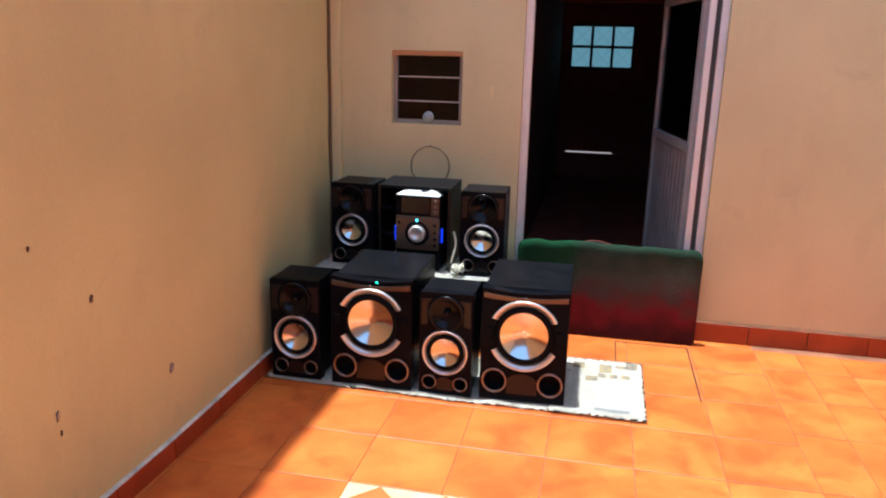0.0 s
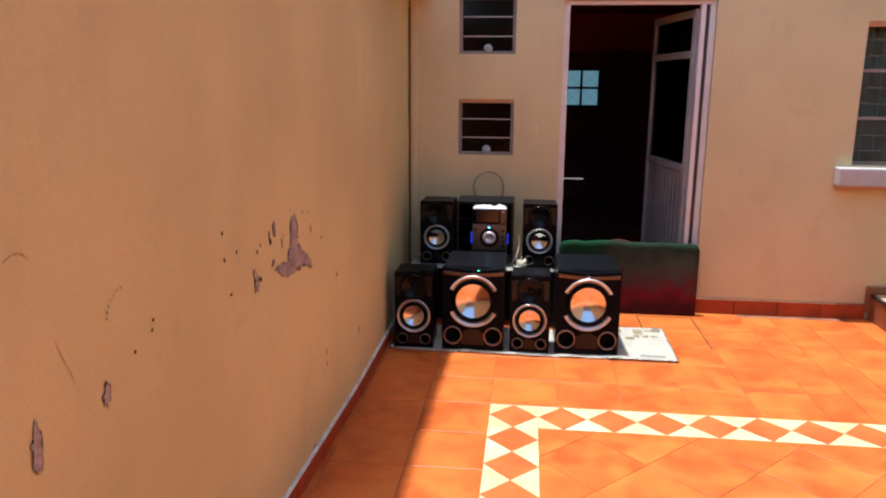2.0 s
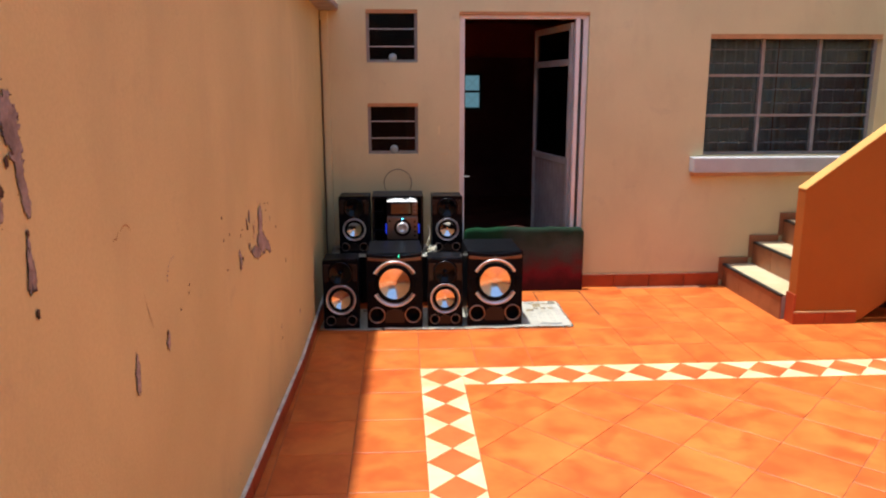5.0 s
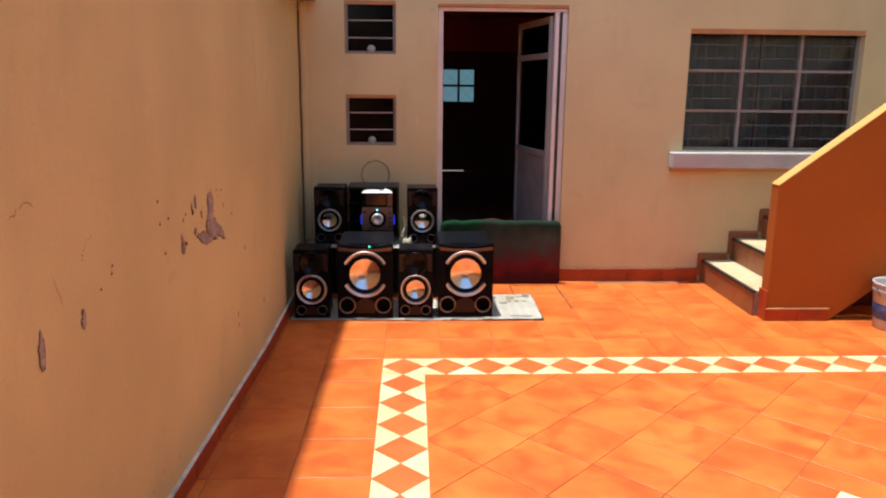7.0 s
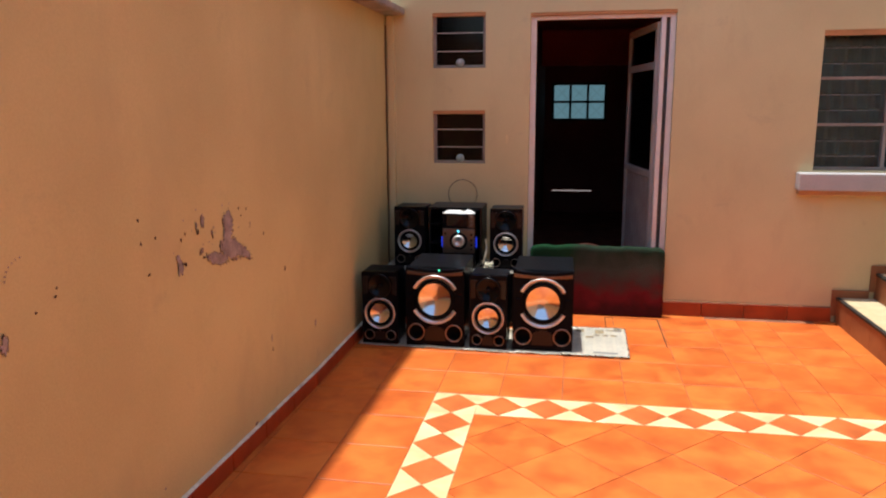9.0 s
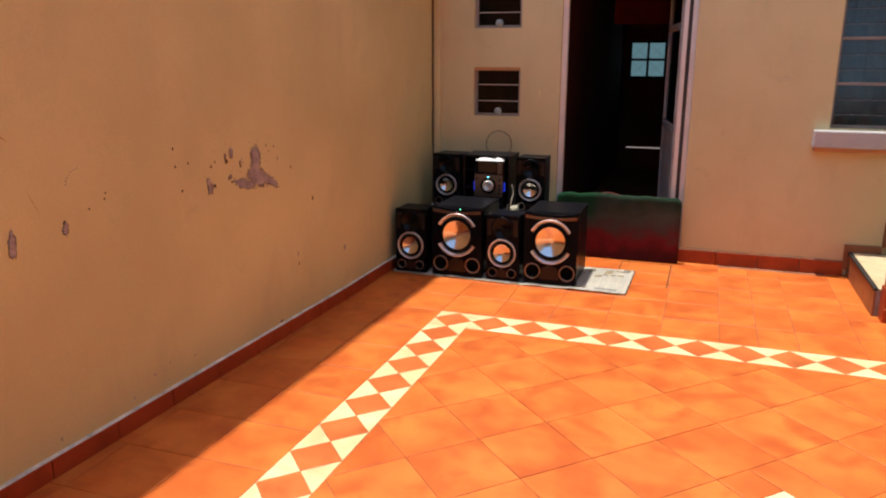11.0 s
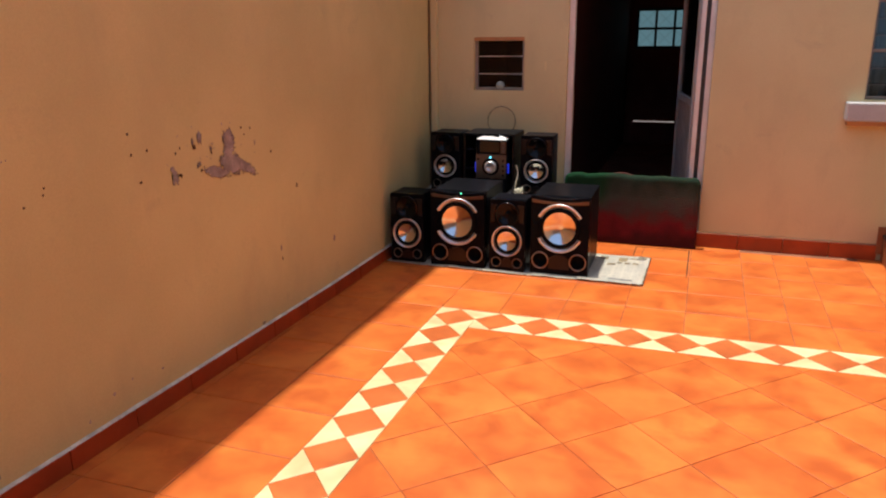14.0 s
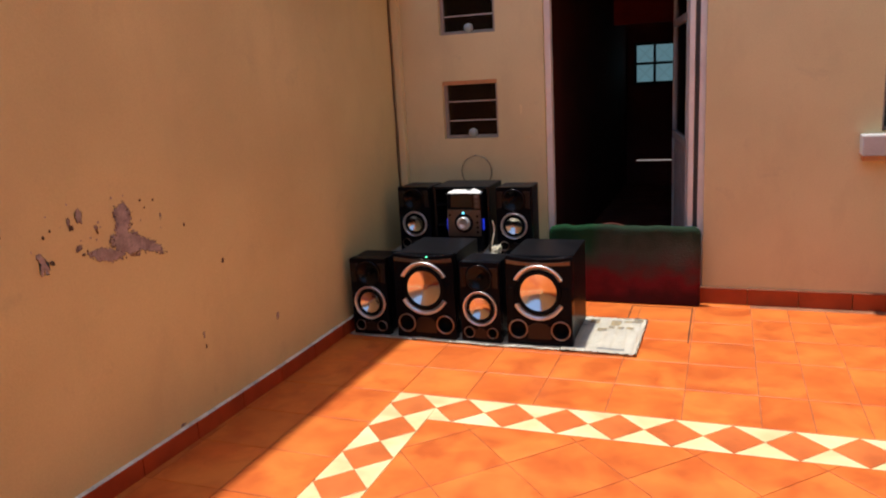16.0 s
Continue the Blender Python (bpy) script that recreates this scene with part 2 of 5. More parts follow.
M_WIRE = mat("dark wire", (0.09, 0.07, 0.055), 0.5, 0.3, 0.1)
M_CORNER = mat("brown cable sheath", (0.17, 0.10, 0.045), 0.6, 0, 0.15)
M_BUCKET = mat("white bucket plastic", (0.52, 0.50, 0.49), 0.45, 0, 0.08, 9, 60, 0.05)
M_LABELBLUE = mat("blue bucket label", (0.03, 0.09, 0.26), 0.45, 0, 0.25, 22, 80, 0.0, (0.10, 0.13, 0.24))
M_LABELDARK = mat("dark picture on label", (0.03, 0.03, 0.07), 0.5, 0, 0.3, 40, 90, 0.0)
M_GREYSHEET = mat("weathered grey sheet", (0.42, 0.44, 0.42), 0.7, 0, 0.15, 4, 40, 0.1)
M_CEMENT = mat("weathered cement", (0.42, 0.37, 0.33), 0.95, 0, 0.2, 6, 60, 0.4)
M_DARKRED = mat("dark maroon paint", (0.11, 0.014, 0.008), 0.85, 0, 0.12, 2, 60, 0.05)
M_LINTEL = mat("orange trim colour", (0.55, 0.27, 0.11), 0.8, 0, 0.12, 6, 80, 0.1)
M_RED = mat("red cloth", (0.35, 0.03, 0.02), 0.9, 0, 0.1)
M_YARD = mat("far ground", (0.25, 0.2, 0.16), 0.95, 0, 0.2, 0.5, 20, 0.1)


def rug_mat():
    """Worn two-colour pile: green above, dark red below, with a ragged grey-green zone between."""
    m = bpy.data.materials.new("green and red rug pile")
    m.use_nodes = True
    t = m.node_tree
    b = t.nodes["Principled BSDF"]
    b.inputs["Roughness"].default_value = 0.95
    b.inputs["Specular IOR Level"].default_value = 0.1
    tc, sep = t.nodes.new("ShaderNodeTexCoord"), t.nodes.new("ShaderNodeSeparateXYZ")
    n, fine = t.nodes.new("ShaderNodeTexNoise"), t.nodes.new("ShaderNodeTexNoise")
    n.inputs["Scale"].default_value, n.inputs["Detail"].default_value = 7, 4
    fine.inputs["Scale"].default_value, fine.inputs["Detail"].default_value = 90, 3
    add = t.nodes.new("ShaderNodeMath")
    add.operation = "MULTIPLY_ADD"
    add.inputs[1].default_value = 0.34
    ramp = t.nodes.new("ShaderNodeValToRGB")
    e = ramp.color_ramp.elements
    e[0].position, e[0].color = 0.20, (0.050, 0.010, 0.011, 1)
    e[1].position, e[1].color = 0.70, (0.018, 0.034, 0.020, 1)
    for p, c in ((0.33, (0.125, 0.012, 0.016, 1)), (0.43, (0.066, 0.036, 0.030, 1)), (0.54, (0.050, 0.053, 0.040, 1))):
        k = e.new(p)
        k.color = c
    t.links.new(tc.outputs["Object"], sep.inputs[0])
    t.links.new(tc.outputs["Object"], n.inputs["Vector"])
    t.links.new(tc.outputs["Object"], fine.inputs["Vector"])
    t.links.new(n.outputs["Fac"], add.inputs[0])
    t.links.new(sep.outputs["Z"], add.inputs[2])
    t.links.new(add.outputs[0], ramp.inputs[0])
    bp = t.nodes.new("ShaderNodeBump")
    bp.inputs["Strength"].default_value, bp.inputs["Distance"].default_value = 0.6, 0.01
    t.links.new(fine.outputs["Fac"], bp.inputs["Height"])
    t.links.new(bp.outputs[0], b.inputs["Normal"])
    wob = t.nodes.new("ShaderNodeMath")
    wob.operation = "MULTIPLY_ADD"
    wob.inputs[1].default_value = 0.10
    t.links.new(n.outputs["Fac"], wob.inputs[0])
    t.links.new(sep.outputs["X"], wob.inputs[2])
    fx, fz, both = t.nodes.new("ShaderNodeMapRange"), t.nodes.new("ShaderNodeMapRange"), t.nodes.new("ShaderNodeMath")
    fx.inputs[1].default_value, fx.inputs[2].default_value, fx.inputs[3].default_value, fx.inputs[4].default_value = 0.33, 0.41, 0.85, 0.0
    fz.inputs[1].default_value, fz.inputs[2].default_value = 0.25, 0.38
    both.operation = "MULTIPLY"
    t.links.new(wob.outputs[0], fx.inputs[0])
    t.links.new(sep.outputs["Z"], fz.inputs[0])
    t.links.new(fx.outputs[0], both.inputs[0])
    t.links.new(fz.outputs[0], both.inputs[1])
    mx = t.nodes.new("ShaderNodeMix")
    mx.data_type = "RGBA"
    mx.inputs[7].default_value = (0.008, 0.044, 0.016, 1)
    t.links.new(both.outputs[0], mx.inputs[0])
    t.links.new(ramp.outputs["Color"], mx.inputs[6])
    t.links.new(mx.outputs[2], b.inputs["Base Color"])
    return m


M_RUG = rug_mat()


# ---- mesh helpers ----
def box(bm, x0, x1, y0, y1, z0, z1, bevel=0.0):
    r = bmesh.ops.create_cube(bm, size=1.0, matrix=Matrix.Translation(((x0 + x1) / 2, (y0 + y1) / 2, (z0 + z1) / 2))
                              @ Matrix.Diagonal((x1 - x0, y1 - y0, z1 - z0, 1)))
    if bevel:
        edges = {e for v in r["verts"] for e in v.link_edges}
        bmesh.ops.bevel(bm, geom=list(edges), offset=bevel, segments=2, affect="EDGES", profile=0.6)
    return bm


def lathe(bm, profile, cx, cz, seg=40, start=0.0, stop=360.0):
    """Turn (radius, y) pairs about an axis along y through (cx, cz)."""
    full = stop - start >= 359.9
    n = seg if full else seg + 1
    rings = []
    for r, y in profile:
        rings.append([bm.verts.new((cx + r * math.cos(a), y, cz + r * math.sin(a)))
                      for a in (radians(start + (stop - start) * i / seg) for i in range(n))])
    for a, b in zip(rings, rings[1:]):
        for i in range(seg):
            j = (i + 1) % n
            f = bm.faces.new((a[i], a[j], b[j], b[i]))
            f.smooth = True
    return bm


def upright(bm, profile, cx, cy, seg=40):
    """Turn (radius, z) pairs about an upright axis."""
    rings = [[bm.verts.new((cx + r * math.cos(2 * math.pi * i / seg), cy + r * math.sin(2 * math.pi * i / seg), z)) for i in range(seg)]
             for r, z in profile]
    for a, b in zip(rings, rings[1:]):
        for i in range(seg):
            j = (i + 1) % seg
            bm.faces.new((a[i], a[j], b[j], b[i])).smooth = True
    return bm


def prism(bm, poly, y0, y1):
    """Extrude a polygon of (x, z) pairs between y0 and y1."""
    a = [bm.verts.new((x, y0, z)) for x, z in poly]
    b = [bm.verts.new((x, y1, z)) for x, z in poly]
    bm.faces.new(a)
    bm.faces.new(b[::-1])
    for i in range(len(poly)):
        j = (i + 1) % len(poly)
        bm.faces.new((a[j], a[i], b[i], b[j]))
    bmesh.ops.recalc_face_normals(bm, faces=bm.faces)
    return bm


def mesh_of(name, bm, material):
    me = bpy.data.meshes.new(name)
    bm.to_mesh(me)
    bm.free()
    me.materials.append(material)
    return me


def part(name, bm, material, parent=None, label=""):
    """Link a bmesh as one mesh object, under a thing or part if given."""
    ob = new(name, mesh_of(name, bm, material))
    if parent is not None:
        ob.parent = parent
    return tagged(ob, label)


def thing(name, at, label, category, group="", turn=0.0):
    ob = new(name)
    ob.empty_display_size = 0.1
    ob.matrix_world = pose(*at, 0, 0, turn)
    return tagged(ob, label, category, group)


def structure(name, bm, material, label, category="structure"):
    return tagged(part(name, bm, material), label, category, kind="structure")


def B():
    return bmesh.new()


def tube(name, points, radius, material, parent=None, cyclic=False, label=""):
    """A round wire through the points, as a mesh."""
    cu = bpy.data.curves.new(name, "CURVE")
    cu.dimensions, cu.bevel_depth, cu.bevel_resolution = "3D", radius, 2
    sp = cu.splines.new("POLY")
    sp.points.add(len(points) - 1)
    for p, q in zip(sp.points, points):
        p.co = (*q, 1)
    sp.use_cyclic_u = cyclic
    tmp = bpy.data.objects.new(name, cu)
    me = bpy.data.meshes.new_from_object(tmp)
    bpy.data.objects.remove(tmp)
    me.materials.clear()
    me.materials.append(material)
    for p in me.polygons:
        p.use_smooth = True
    ob = new(name, me)
    if parent is not None:
        ob.parent = parent
    return tagged(ob, label)


# ---- structure: ground, floor bed, walls ----
bm = B()
box(bm, -40, 40, -40, 40, -0.30, -0.10)
structure("ground", bm, M_YARD, "bare ground beneath and around the house", "ground")
bm = B()
box(bm, -0.25, 5.32, -4.2, 5.0, -0.09, 0.0)
floor = structure("floor", bm, M_GROUT, "terracotta tiled patio floor with a cream and red patterned border", "floor")


BEND = 3.2


def wall_x(y):
    """The side wall runs slightly askew, with a faint bend near the house."""
    return -0.027 + (0.0235 if y < BEND else -0.005) * (y - BEND)


def wall_grid(bm, xs, zs, holes, y0, y1):
    """A wall between y0 and y1, cut by the lines xs and zs, without the cells inside the holes."""
    for xa, xb in zip(xs, xs[1:]):
        for za, zb in zip(zs, zs[1:]):
            cx, cz = (xa + xb) / 2, (za + zb) / 2
            if not any(h[0] < cx < h[1] and h[2] < cz < h[3] for h in holes):
                box(bm, xa, xb, y0, y1, za, zb)
    bmesh.ops.remove_doubles(bm, verts=bm.verts, dist=1e-5)
    bm.verts.index_update()
    seen = {}
    for f in bm.faces:
        seen.setdefault(frozenset(v.index for v in f.verts), []).append(f)
    twice = [f for fs in seen.values() if len(fs) > 1 for f in fs]
    bmesh.ops.delete(bm, geom=twice, context="FACES")


DOOR = (1.030, 2.040, 0.0, 2.19)
W1 = (0.312, 0.706, 1.812, 2.204)
W2 = (0.312, 0.706, 1.110, 1.504)
BW = (3.004, 4.402, 1.084, 2.030)
bm = B()
wall_grid(bm, [-0.3, W1[0], W1[1], DOOR[0], DOOR[1], BW[0], BW[1], 6.6], [0, BW[2], W2[2], W2[3], W1[2], BW[3], DOOR[3], W1[3], 3.0],
          [DOOR, W1, W2, BW], 5.0, 5.18)
wall_north = structure("wall_north", bm, M_BACK, "cream painted house wall with a doorway and louvred windows", "wall")

bm = B()
ya, yb = -4.2, 5.0
WEST_TOP = 2.19
line = [(wall_x(y), y) for y in (ya, BEND, yb)] + [(-0.3, yb), (-0.3, ya)]
foot, head = [bm.verts.new((x, y, 0)) for x, y in line], [bm.verts.new((x, y, WEST_TOP)) for x, y in line]
bm.faces.new(foot[::-1])
bm.faces.new(head)
for i in range(5):
    bm.faces.new((foot[i], foot[(i + 1) % 5], head[(i + 1) % 5], head[i]))
bmesh.ops.recalc_face_normals(bm, faces=bm.faces)
wall_west = structure("wall_west", bm, M_LEFT, "ochre painted side wall with peeling paint patches", "wall")
# Unseen east wall, made this tall to block skylight on the right.
bm = B()
box(bm, 5.32, 5.5, -4.2, 5.0, 0, 6.2)
structure("wall_east", bm, M_PLAIN, "unseen tall wall added to cut skylight from the east", "wall")
bm = B()
box(bm, -0.3, 5.5, -4.4, -4.2, 0, 3.2)
structure("wall_south", bm, M_SOUTH, "unseen yard wall behind the camera, darkened to dim reflections", "wall")

# coping on the side wall, with a grey sheet standing on it
bm = B()
edge = lambda y: 0.02 + 0.0175 * y
pts = [(-0.3, -4.2), (edge(-4.2), -4.2), (edge(4.998), 4.998), (-0.3, 4.998)]
lo, hi = [bm.verts.new((x, y, WEST_TOP + 0.002)) for x, y in pts], [bm.verts.new((x, y, WEST_TOP + 0.055)) for x, y in pts]
bm.faces.new(lo[::-1])
bm.faces.new(hi)
for a in range(4):
    bm.faces.new((lo[a], lo[(a + 1) % 4], hi[(a + 1) % 4], hi[a]))
bmesh.ops.bevel(bm, geom=list(bm.edges), offset=0.008, segments=2, affect="EDGES")
structure("wall_coping", bm, M_CEMENT, "weathered cement coping that overhangs the side wall", "trim")
sheet = thing("corrugated_sheet", (-0.10, 0, WEST_TOP + 0.055), "weathered grey corrugated sheet standing on the wall coping", "metal sheet")
bm = B()
n = 190
prev = None
for i in range(n + 1):
    y = 1.2 + 3.62 * i / n
    x = 0.012 * math.sin(i * 0.9)
    cur = [bm.verts.new((x + d, y, z)) for d in (0, 0.004) for z in (0, 0.45)]
    if prev:
        bm.faces.new((prev[0], cur[0], cur[1], prev[1]))
        bm.faces.new((prev[2], prev[3], cur[3], cur[2]))
    prev = cur
part("sheet", bm, M_GREYSHEET, sheet)
bm = B()
box(bm, -0.022, 0.030, 4.945, 4.998, 0.095, WEST_TOP, 0.006)
structure("corner_pipe_casing", bm, M_BACK, "cream painted pipe casing in the wall corner", "trim")
tube("corner_cable", [(-0.027 + 0.003 * math.sin(i * 1.3), 4.935 + 0.003 * math.cos(i), 0.12 + i * 0.1) for i in range(21)], 0.0055, M_CORNER)
tagged(bpy.data.objects["corner_cable"], "brown cable run down the wall corner", "cable")

# skirting: tiles along the walls, pale mortar on top
def skirting(name, length, count, m, label, mortar=M_LIME, h=0.088):
    base = new(name)
    base.matrix_world = m
    tagged(base, label, "baseboard", kind="structure")
    w = length / count
    bm = B()
    box(bm, 0.002, w - 0.002, -0.012, 0.004, 0.0, h, 0.002)
    me = mesh_of("skirting_tile", bm, M_SKIRT)
    for i in range(count):
        o = new("skirting_tile", me)
        o.parent, o.location = base, (i * w, 0, 0)
    bm = B()
    segs = count * 3
    prev = None
    for i in range(segs + 1):
        x = length * i / segs
        t = 0.002 + 0.004 * noise.noise((x * 6, 0, 3))
        cur = [bm.verts.new((x, -0.013 - t * 0.3, h - 0.001)), bm.verts.new((x, -0.007, h + 0.003 + t)), bm.verts.new((x, 0.004, h + 0.005 + t))]
        if prev:
            bm.faces.new((prev[0], cur[0], cur[1], prev[1]))
            bm.faces.new((prev[1], cur[1], cur[2], prev[2]))
        prev = cur
    part("mortar_line", bm, mortar, base, "thin mortar line")
    return base


for nm, y0, y1, count in (("baseboard_west", -4.2, BEND, 22), ("baseboard_west_corner", BEND, 4.97, 5)):
    angle = math.degrees(math.atan2(y1 - y0, wall_x(y1) - wall_x(y0)))
    skirting(nm, math.hypot(y1 - y0, wall_x(y1) - wall_x(y0)), count, pose(wall_x(y0) + 0.001, y0, 0, 0, 0, angle),
             "dark red tile skirting along the side wall, pale mortar on top")
skirting("baseboard_north", 1.19, 4, pose(2.02, 4.997, 0, 0, 0, 0), "dark red tile skirting below the house window", M_GROUT, 0.106)
skirting("baseboard_north_corner", 0.99, 3, pose(0.034, 4.997, 0, 0, 0, 0), "dark red tile skirting between corner and doorway", M_GROUT, 0.106)


# paint flakes: bare plaster with a dark broken edge
def flake(y, z, sy, sz, seed, skew=0.0, crust=True):
    """An irregular patch where the paint has come off the side wall."""
    base = wall_x(y) + 0.0016
    def outline(grow, x):
        pts = []
        for i in range(64):
            a = 2 * math.pi * i / 64
            r = 1 + 0.60 * noise.noise((math.cos(a) * 1.6 + seed, math.sin(a) * 1.6, seed * 0.7)) + 0.50 * noise.noise((math.cos(a) * 4, math.sin(a) * 4, seed)) + 0.28 * noise.noise((math.cos(a) * 14, math.sin(a) * 14, seed))
            pts.append((x, y + (r * sy + grow) * math.cos(a) + skew * r * sz * math.sin(a), z + (r * sz + grow) * math.sin(a)))
        return pts
    out = []
    tiny = crust and max(sy, sz) < 0.0095          # small chips show only the dark broken layer
    for grow, x, m, nm in ((0.0016, base, M_CRUST, "crust"), (0.0, base + 0.0014, M_CRUST if tiny else M_PLASTER, "paint_flake")):
        if nm == "crust" and not crust:
            continue
        bm = B()
        off = (0.0, 0.0) if nm != "crust" else (0.0015, -0.0012)
        bm.faces.new([bm.verts.new((p[0], p[1] + off[0], p[2] + off[1])) for p in outline(grow, x)])
        bmesh.ops.triangulate(bm, faces=bm.faces)
        o = part(nm, bm, m, wall_west, "bare grey plaster where paint peeled" if nm != "crust" else "")
        out.append(o)
    return out


FLAKES = [  # y, z, half width, half height, skew
    (2.086, 1.108, 0.014, 0.024, 0.00), (2.036, 1.096, 0.006, 0.012, 0.00), (2.044, 1.073, 0.007, 0.009, 0.30), (2.064, 0.991, 0.013, 0.009, 0.40),
    (2.081, 0.965, 0.006, 0.004, 0.40), (2.153, 1.051, 0.006, 0.010, 0.00), (2.158, 1.033, 0.003, 0.006, 0.00), (1.906, 0.965, 0.018, 0.030, -0.10),
    (1.892, 1.001, 0.012, 0.010, 0.00), (1.943, 0.966, 0.009, 0.007, -0.40), (2.391, 1.117, 0.005, 0.004, 0.00), (2.462, 1.107, 0.004, 0.004, 0.00),
    (1.667, 1.174, 0.005, 0.004, 0.00), (1.673, 1.093, 0.005, 0.005, 0.00), (1.761, 1.098, 0.005, 0.004, 0.00), (1.923, 1.063, 0.004, 0.006, 0.00),
    (1.953, 1.080, 0.003, 0.004, 0.00), (1.709, 0.979, 0.006, 0.004, 0.30), (2.492, 1.036, 0.003, 0.010, 0.00), (2.625, 0.970, 0.004, 0.005, 0.00),
    (2.410, 1.083, 0.003, 0.003, 0.00), (2.849, 0.755, 0.007, 0.009, 0.00), (3.231, 0.362, 0.011, 0.016, 0.00), (2.660, 0.454, 0.004, 0.018, 0.00),
    (2.665, 0.394, 0.004, 0.008, 0.00), (2.453, 0.107, 0.012, 0.005, 0.00), (0.818, 0.929, 0.014, 0.042, 0.05), (1.050, 0.940, 0.013, 0.020, 0.00),
    (1.046, 0.962, 0.004, 0.009, 0.00), (1.251, 1.020, 0.003, 0.003, 0.00), (1.258, 1.043, 0.003, 0.003, 0.00), (1.169, 0.994, 0.003, 0.003, 0.00),
    (0.386, 1.295, 0.014, 0.034, 0.10), (0.388, 1.346, 0.005, 0.010, 0.00), (0.389, 1.366, 0.004, 0.007, 0.00), (0.393, 1.217, 0.006, 0.007, 0.00),
    (0.326, 1.657, 0.012, 0.018, 0.00), (0.320, 1.447, 0.008, 0.008, 0.00), (0.317, 1.504, 0.010, 0.004, 0.00), (0.349, 1.496, 0.006, 0.008, 0.00),
    (0.286, 1.527, 0.006, 0.003, 0.00), (0.402, 1.403, 0.006, 0.010, 0.00),
]
for i, (y, z, sy, sz, sk) in enumerate(FLAKES):
    flake(y, z, sy, sz, 1.7 * i + 0.3, sk)
rnd = random.Random(5)
for i in range(5):
    flake(rnd.uniform(0.9, 1.75), rnd.uniform(0.115, 0.22), 0.003 + 0.004 * rnd.random(), 0.003 + 0.005 * rnd.random(), 40 + i * 2.1, 0, False)
for i in range(18):
    flake(rnd.gauss(2.14, 0.16), rnd.gauss(1.035, 0.05), 0.002 + 0.003 * rnd.random(), 0.002 + 0.003 * rnd.random(), 90 + i * 1.3, 0, False)


def peel(blobs, y0, y1, z0, z1, seed):
    """A large peeled patch, the union of tilted ellipses with a ragged, broken rim."""
    def depth(y, z):
        d = -1.0
        for cy, cz, sy, sz, tilt in blobs:
            d = max(d, 1 - math.hypot((y - cy) / sy, (z - cz - tilt * (y - cy)) / sz))
        return (d + 0.24 * noise.noise((y * 38, z * 38, seed)) + 0.40 * noise.noise((y * 85, z * 85, seed + 3)) + 0.2 * noise.noise((y * 190, z * 190, seed + 6)))
    step = 0.0028
    for nm, level, up, m in (("crust", -0.07, 0.0016, M_CRUST), ("paint_flake", 0.0, 0.0030, M_PLASTER)):
        bm = B()
        sy, sz = (0.0012, -0.0012) if nm == "crust" else (0.0, 0.0)
        for i in range(int((y1 - y0) / step)):
            for j in range(int((z1 - z0) / step)):
                y, z = y0 + i * step, z0 + j * step
                if depth(y - sy, z - sz) > level:
                    x = wall_x(y) + up
                    bm.faces.new([bm.verts.new((x, y + a * step, z + b * step)) for a, b in ((0, 0), (1, 0), (1, 1), (0, 1))])
        bmesh.ops.remove_doubles(bm, verts=bm.verts, dist=0.0004)
        part(nm, bm, m, wall_west, "bare grey plaster where paint peeled" if nm != "crust" else "")


peel(((2.290, 1.066, 0.040, 0.050, -0.2), (2.276, 1.020, 0.032, 0.036, 0.0), (2.300, 0.960, 0.082, 0.046, -0.25), (2.370, 0.945, 0.110, 0.026, -0.50),
      (2.190, 0.938, 0.085, 0.024, -0.25)), 2.06, 2.52, 0.86, 1.16, 2)
peel(((0.369, 1.560, 0.030, 0.050, -0.50), (0.379, 1.526, 0.022, 0.045, -0.60), (0.385, 1.477, 0.014, 0.045, -0.90), (0.393, 1.431, 0.014, 0.035, -0.90)),
     0.32, 0.43, 1.37, 1.64, 12)
peel(((0.262, 1.442, 0.012, 0.030, -0.50), (0.279, 1.406, 0.022, 0.016, -0.30), (0.309, 1.416, 0.010, 0.022, 0.40)),
     0.23, 0.34, 1.36, 1.5, 21)


def scuff(points, width, material):
    """A thin scrape across the side wall, wider in the middle."""
    bm = B()
    prev = None
    for i, (y, z) in enumerate(points):
        k = min(i + 1, len(points) - 1)
        ty, tz = points[k][0] - points[max(k - 2, 0)][0], points[k][1] - points[max(k - 2, 0)][1]
        q = math.hypot(ty, tz) or 1
        h = width * (0.25 + math.sin(math.pi * (i + 0.5) / len(points))) * (0.6 + 0.8 * noise.noise((y * 60, z * 60, 1)) ** 2)
        cur = [bm.verts.new((wall_x(y) + 0.0013, y - s * tz / q * h, z + s * ty / q * h)) for s in (1, -1)]
        if prev:
            bm.faces.new((prev[0], prev[1], cur[1], cur[0]))
        prev = cur
    part("scuff_mark", bm, material, wall_west, "faint scrape in the paint")


M_SCUFF = mat("orange scrape in paint", (0.60, 0.36, 0.14), 0.9, 0, 0.3, 30, 120, 0.1)
M_SCUFFGREY = mat("grey brown scrape in paint", (0.54, 0.40, 0.20), 0.9, 0, 0.3, 30, 120, 0.1)
scuff([(0.818 + 0.036 * math.cos(a), 1.273 + 0.029 * math.sin(a)) for a in (0.3 + 2.2 * i / 16 for i in range(17))], 0.0030, M_SCUFF)
scuff([(0.745 + 0.034 * i / 8, 1.275 + 0.014 * i / 8 + 0.004 * math.sin(i)) for i in range(9)], 0.0026, M_SCUFF)
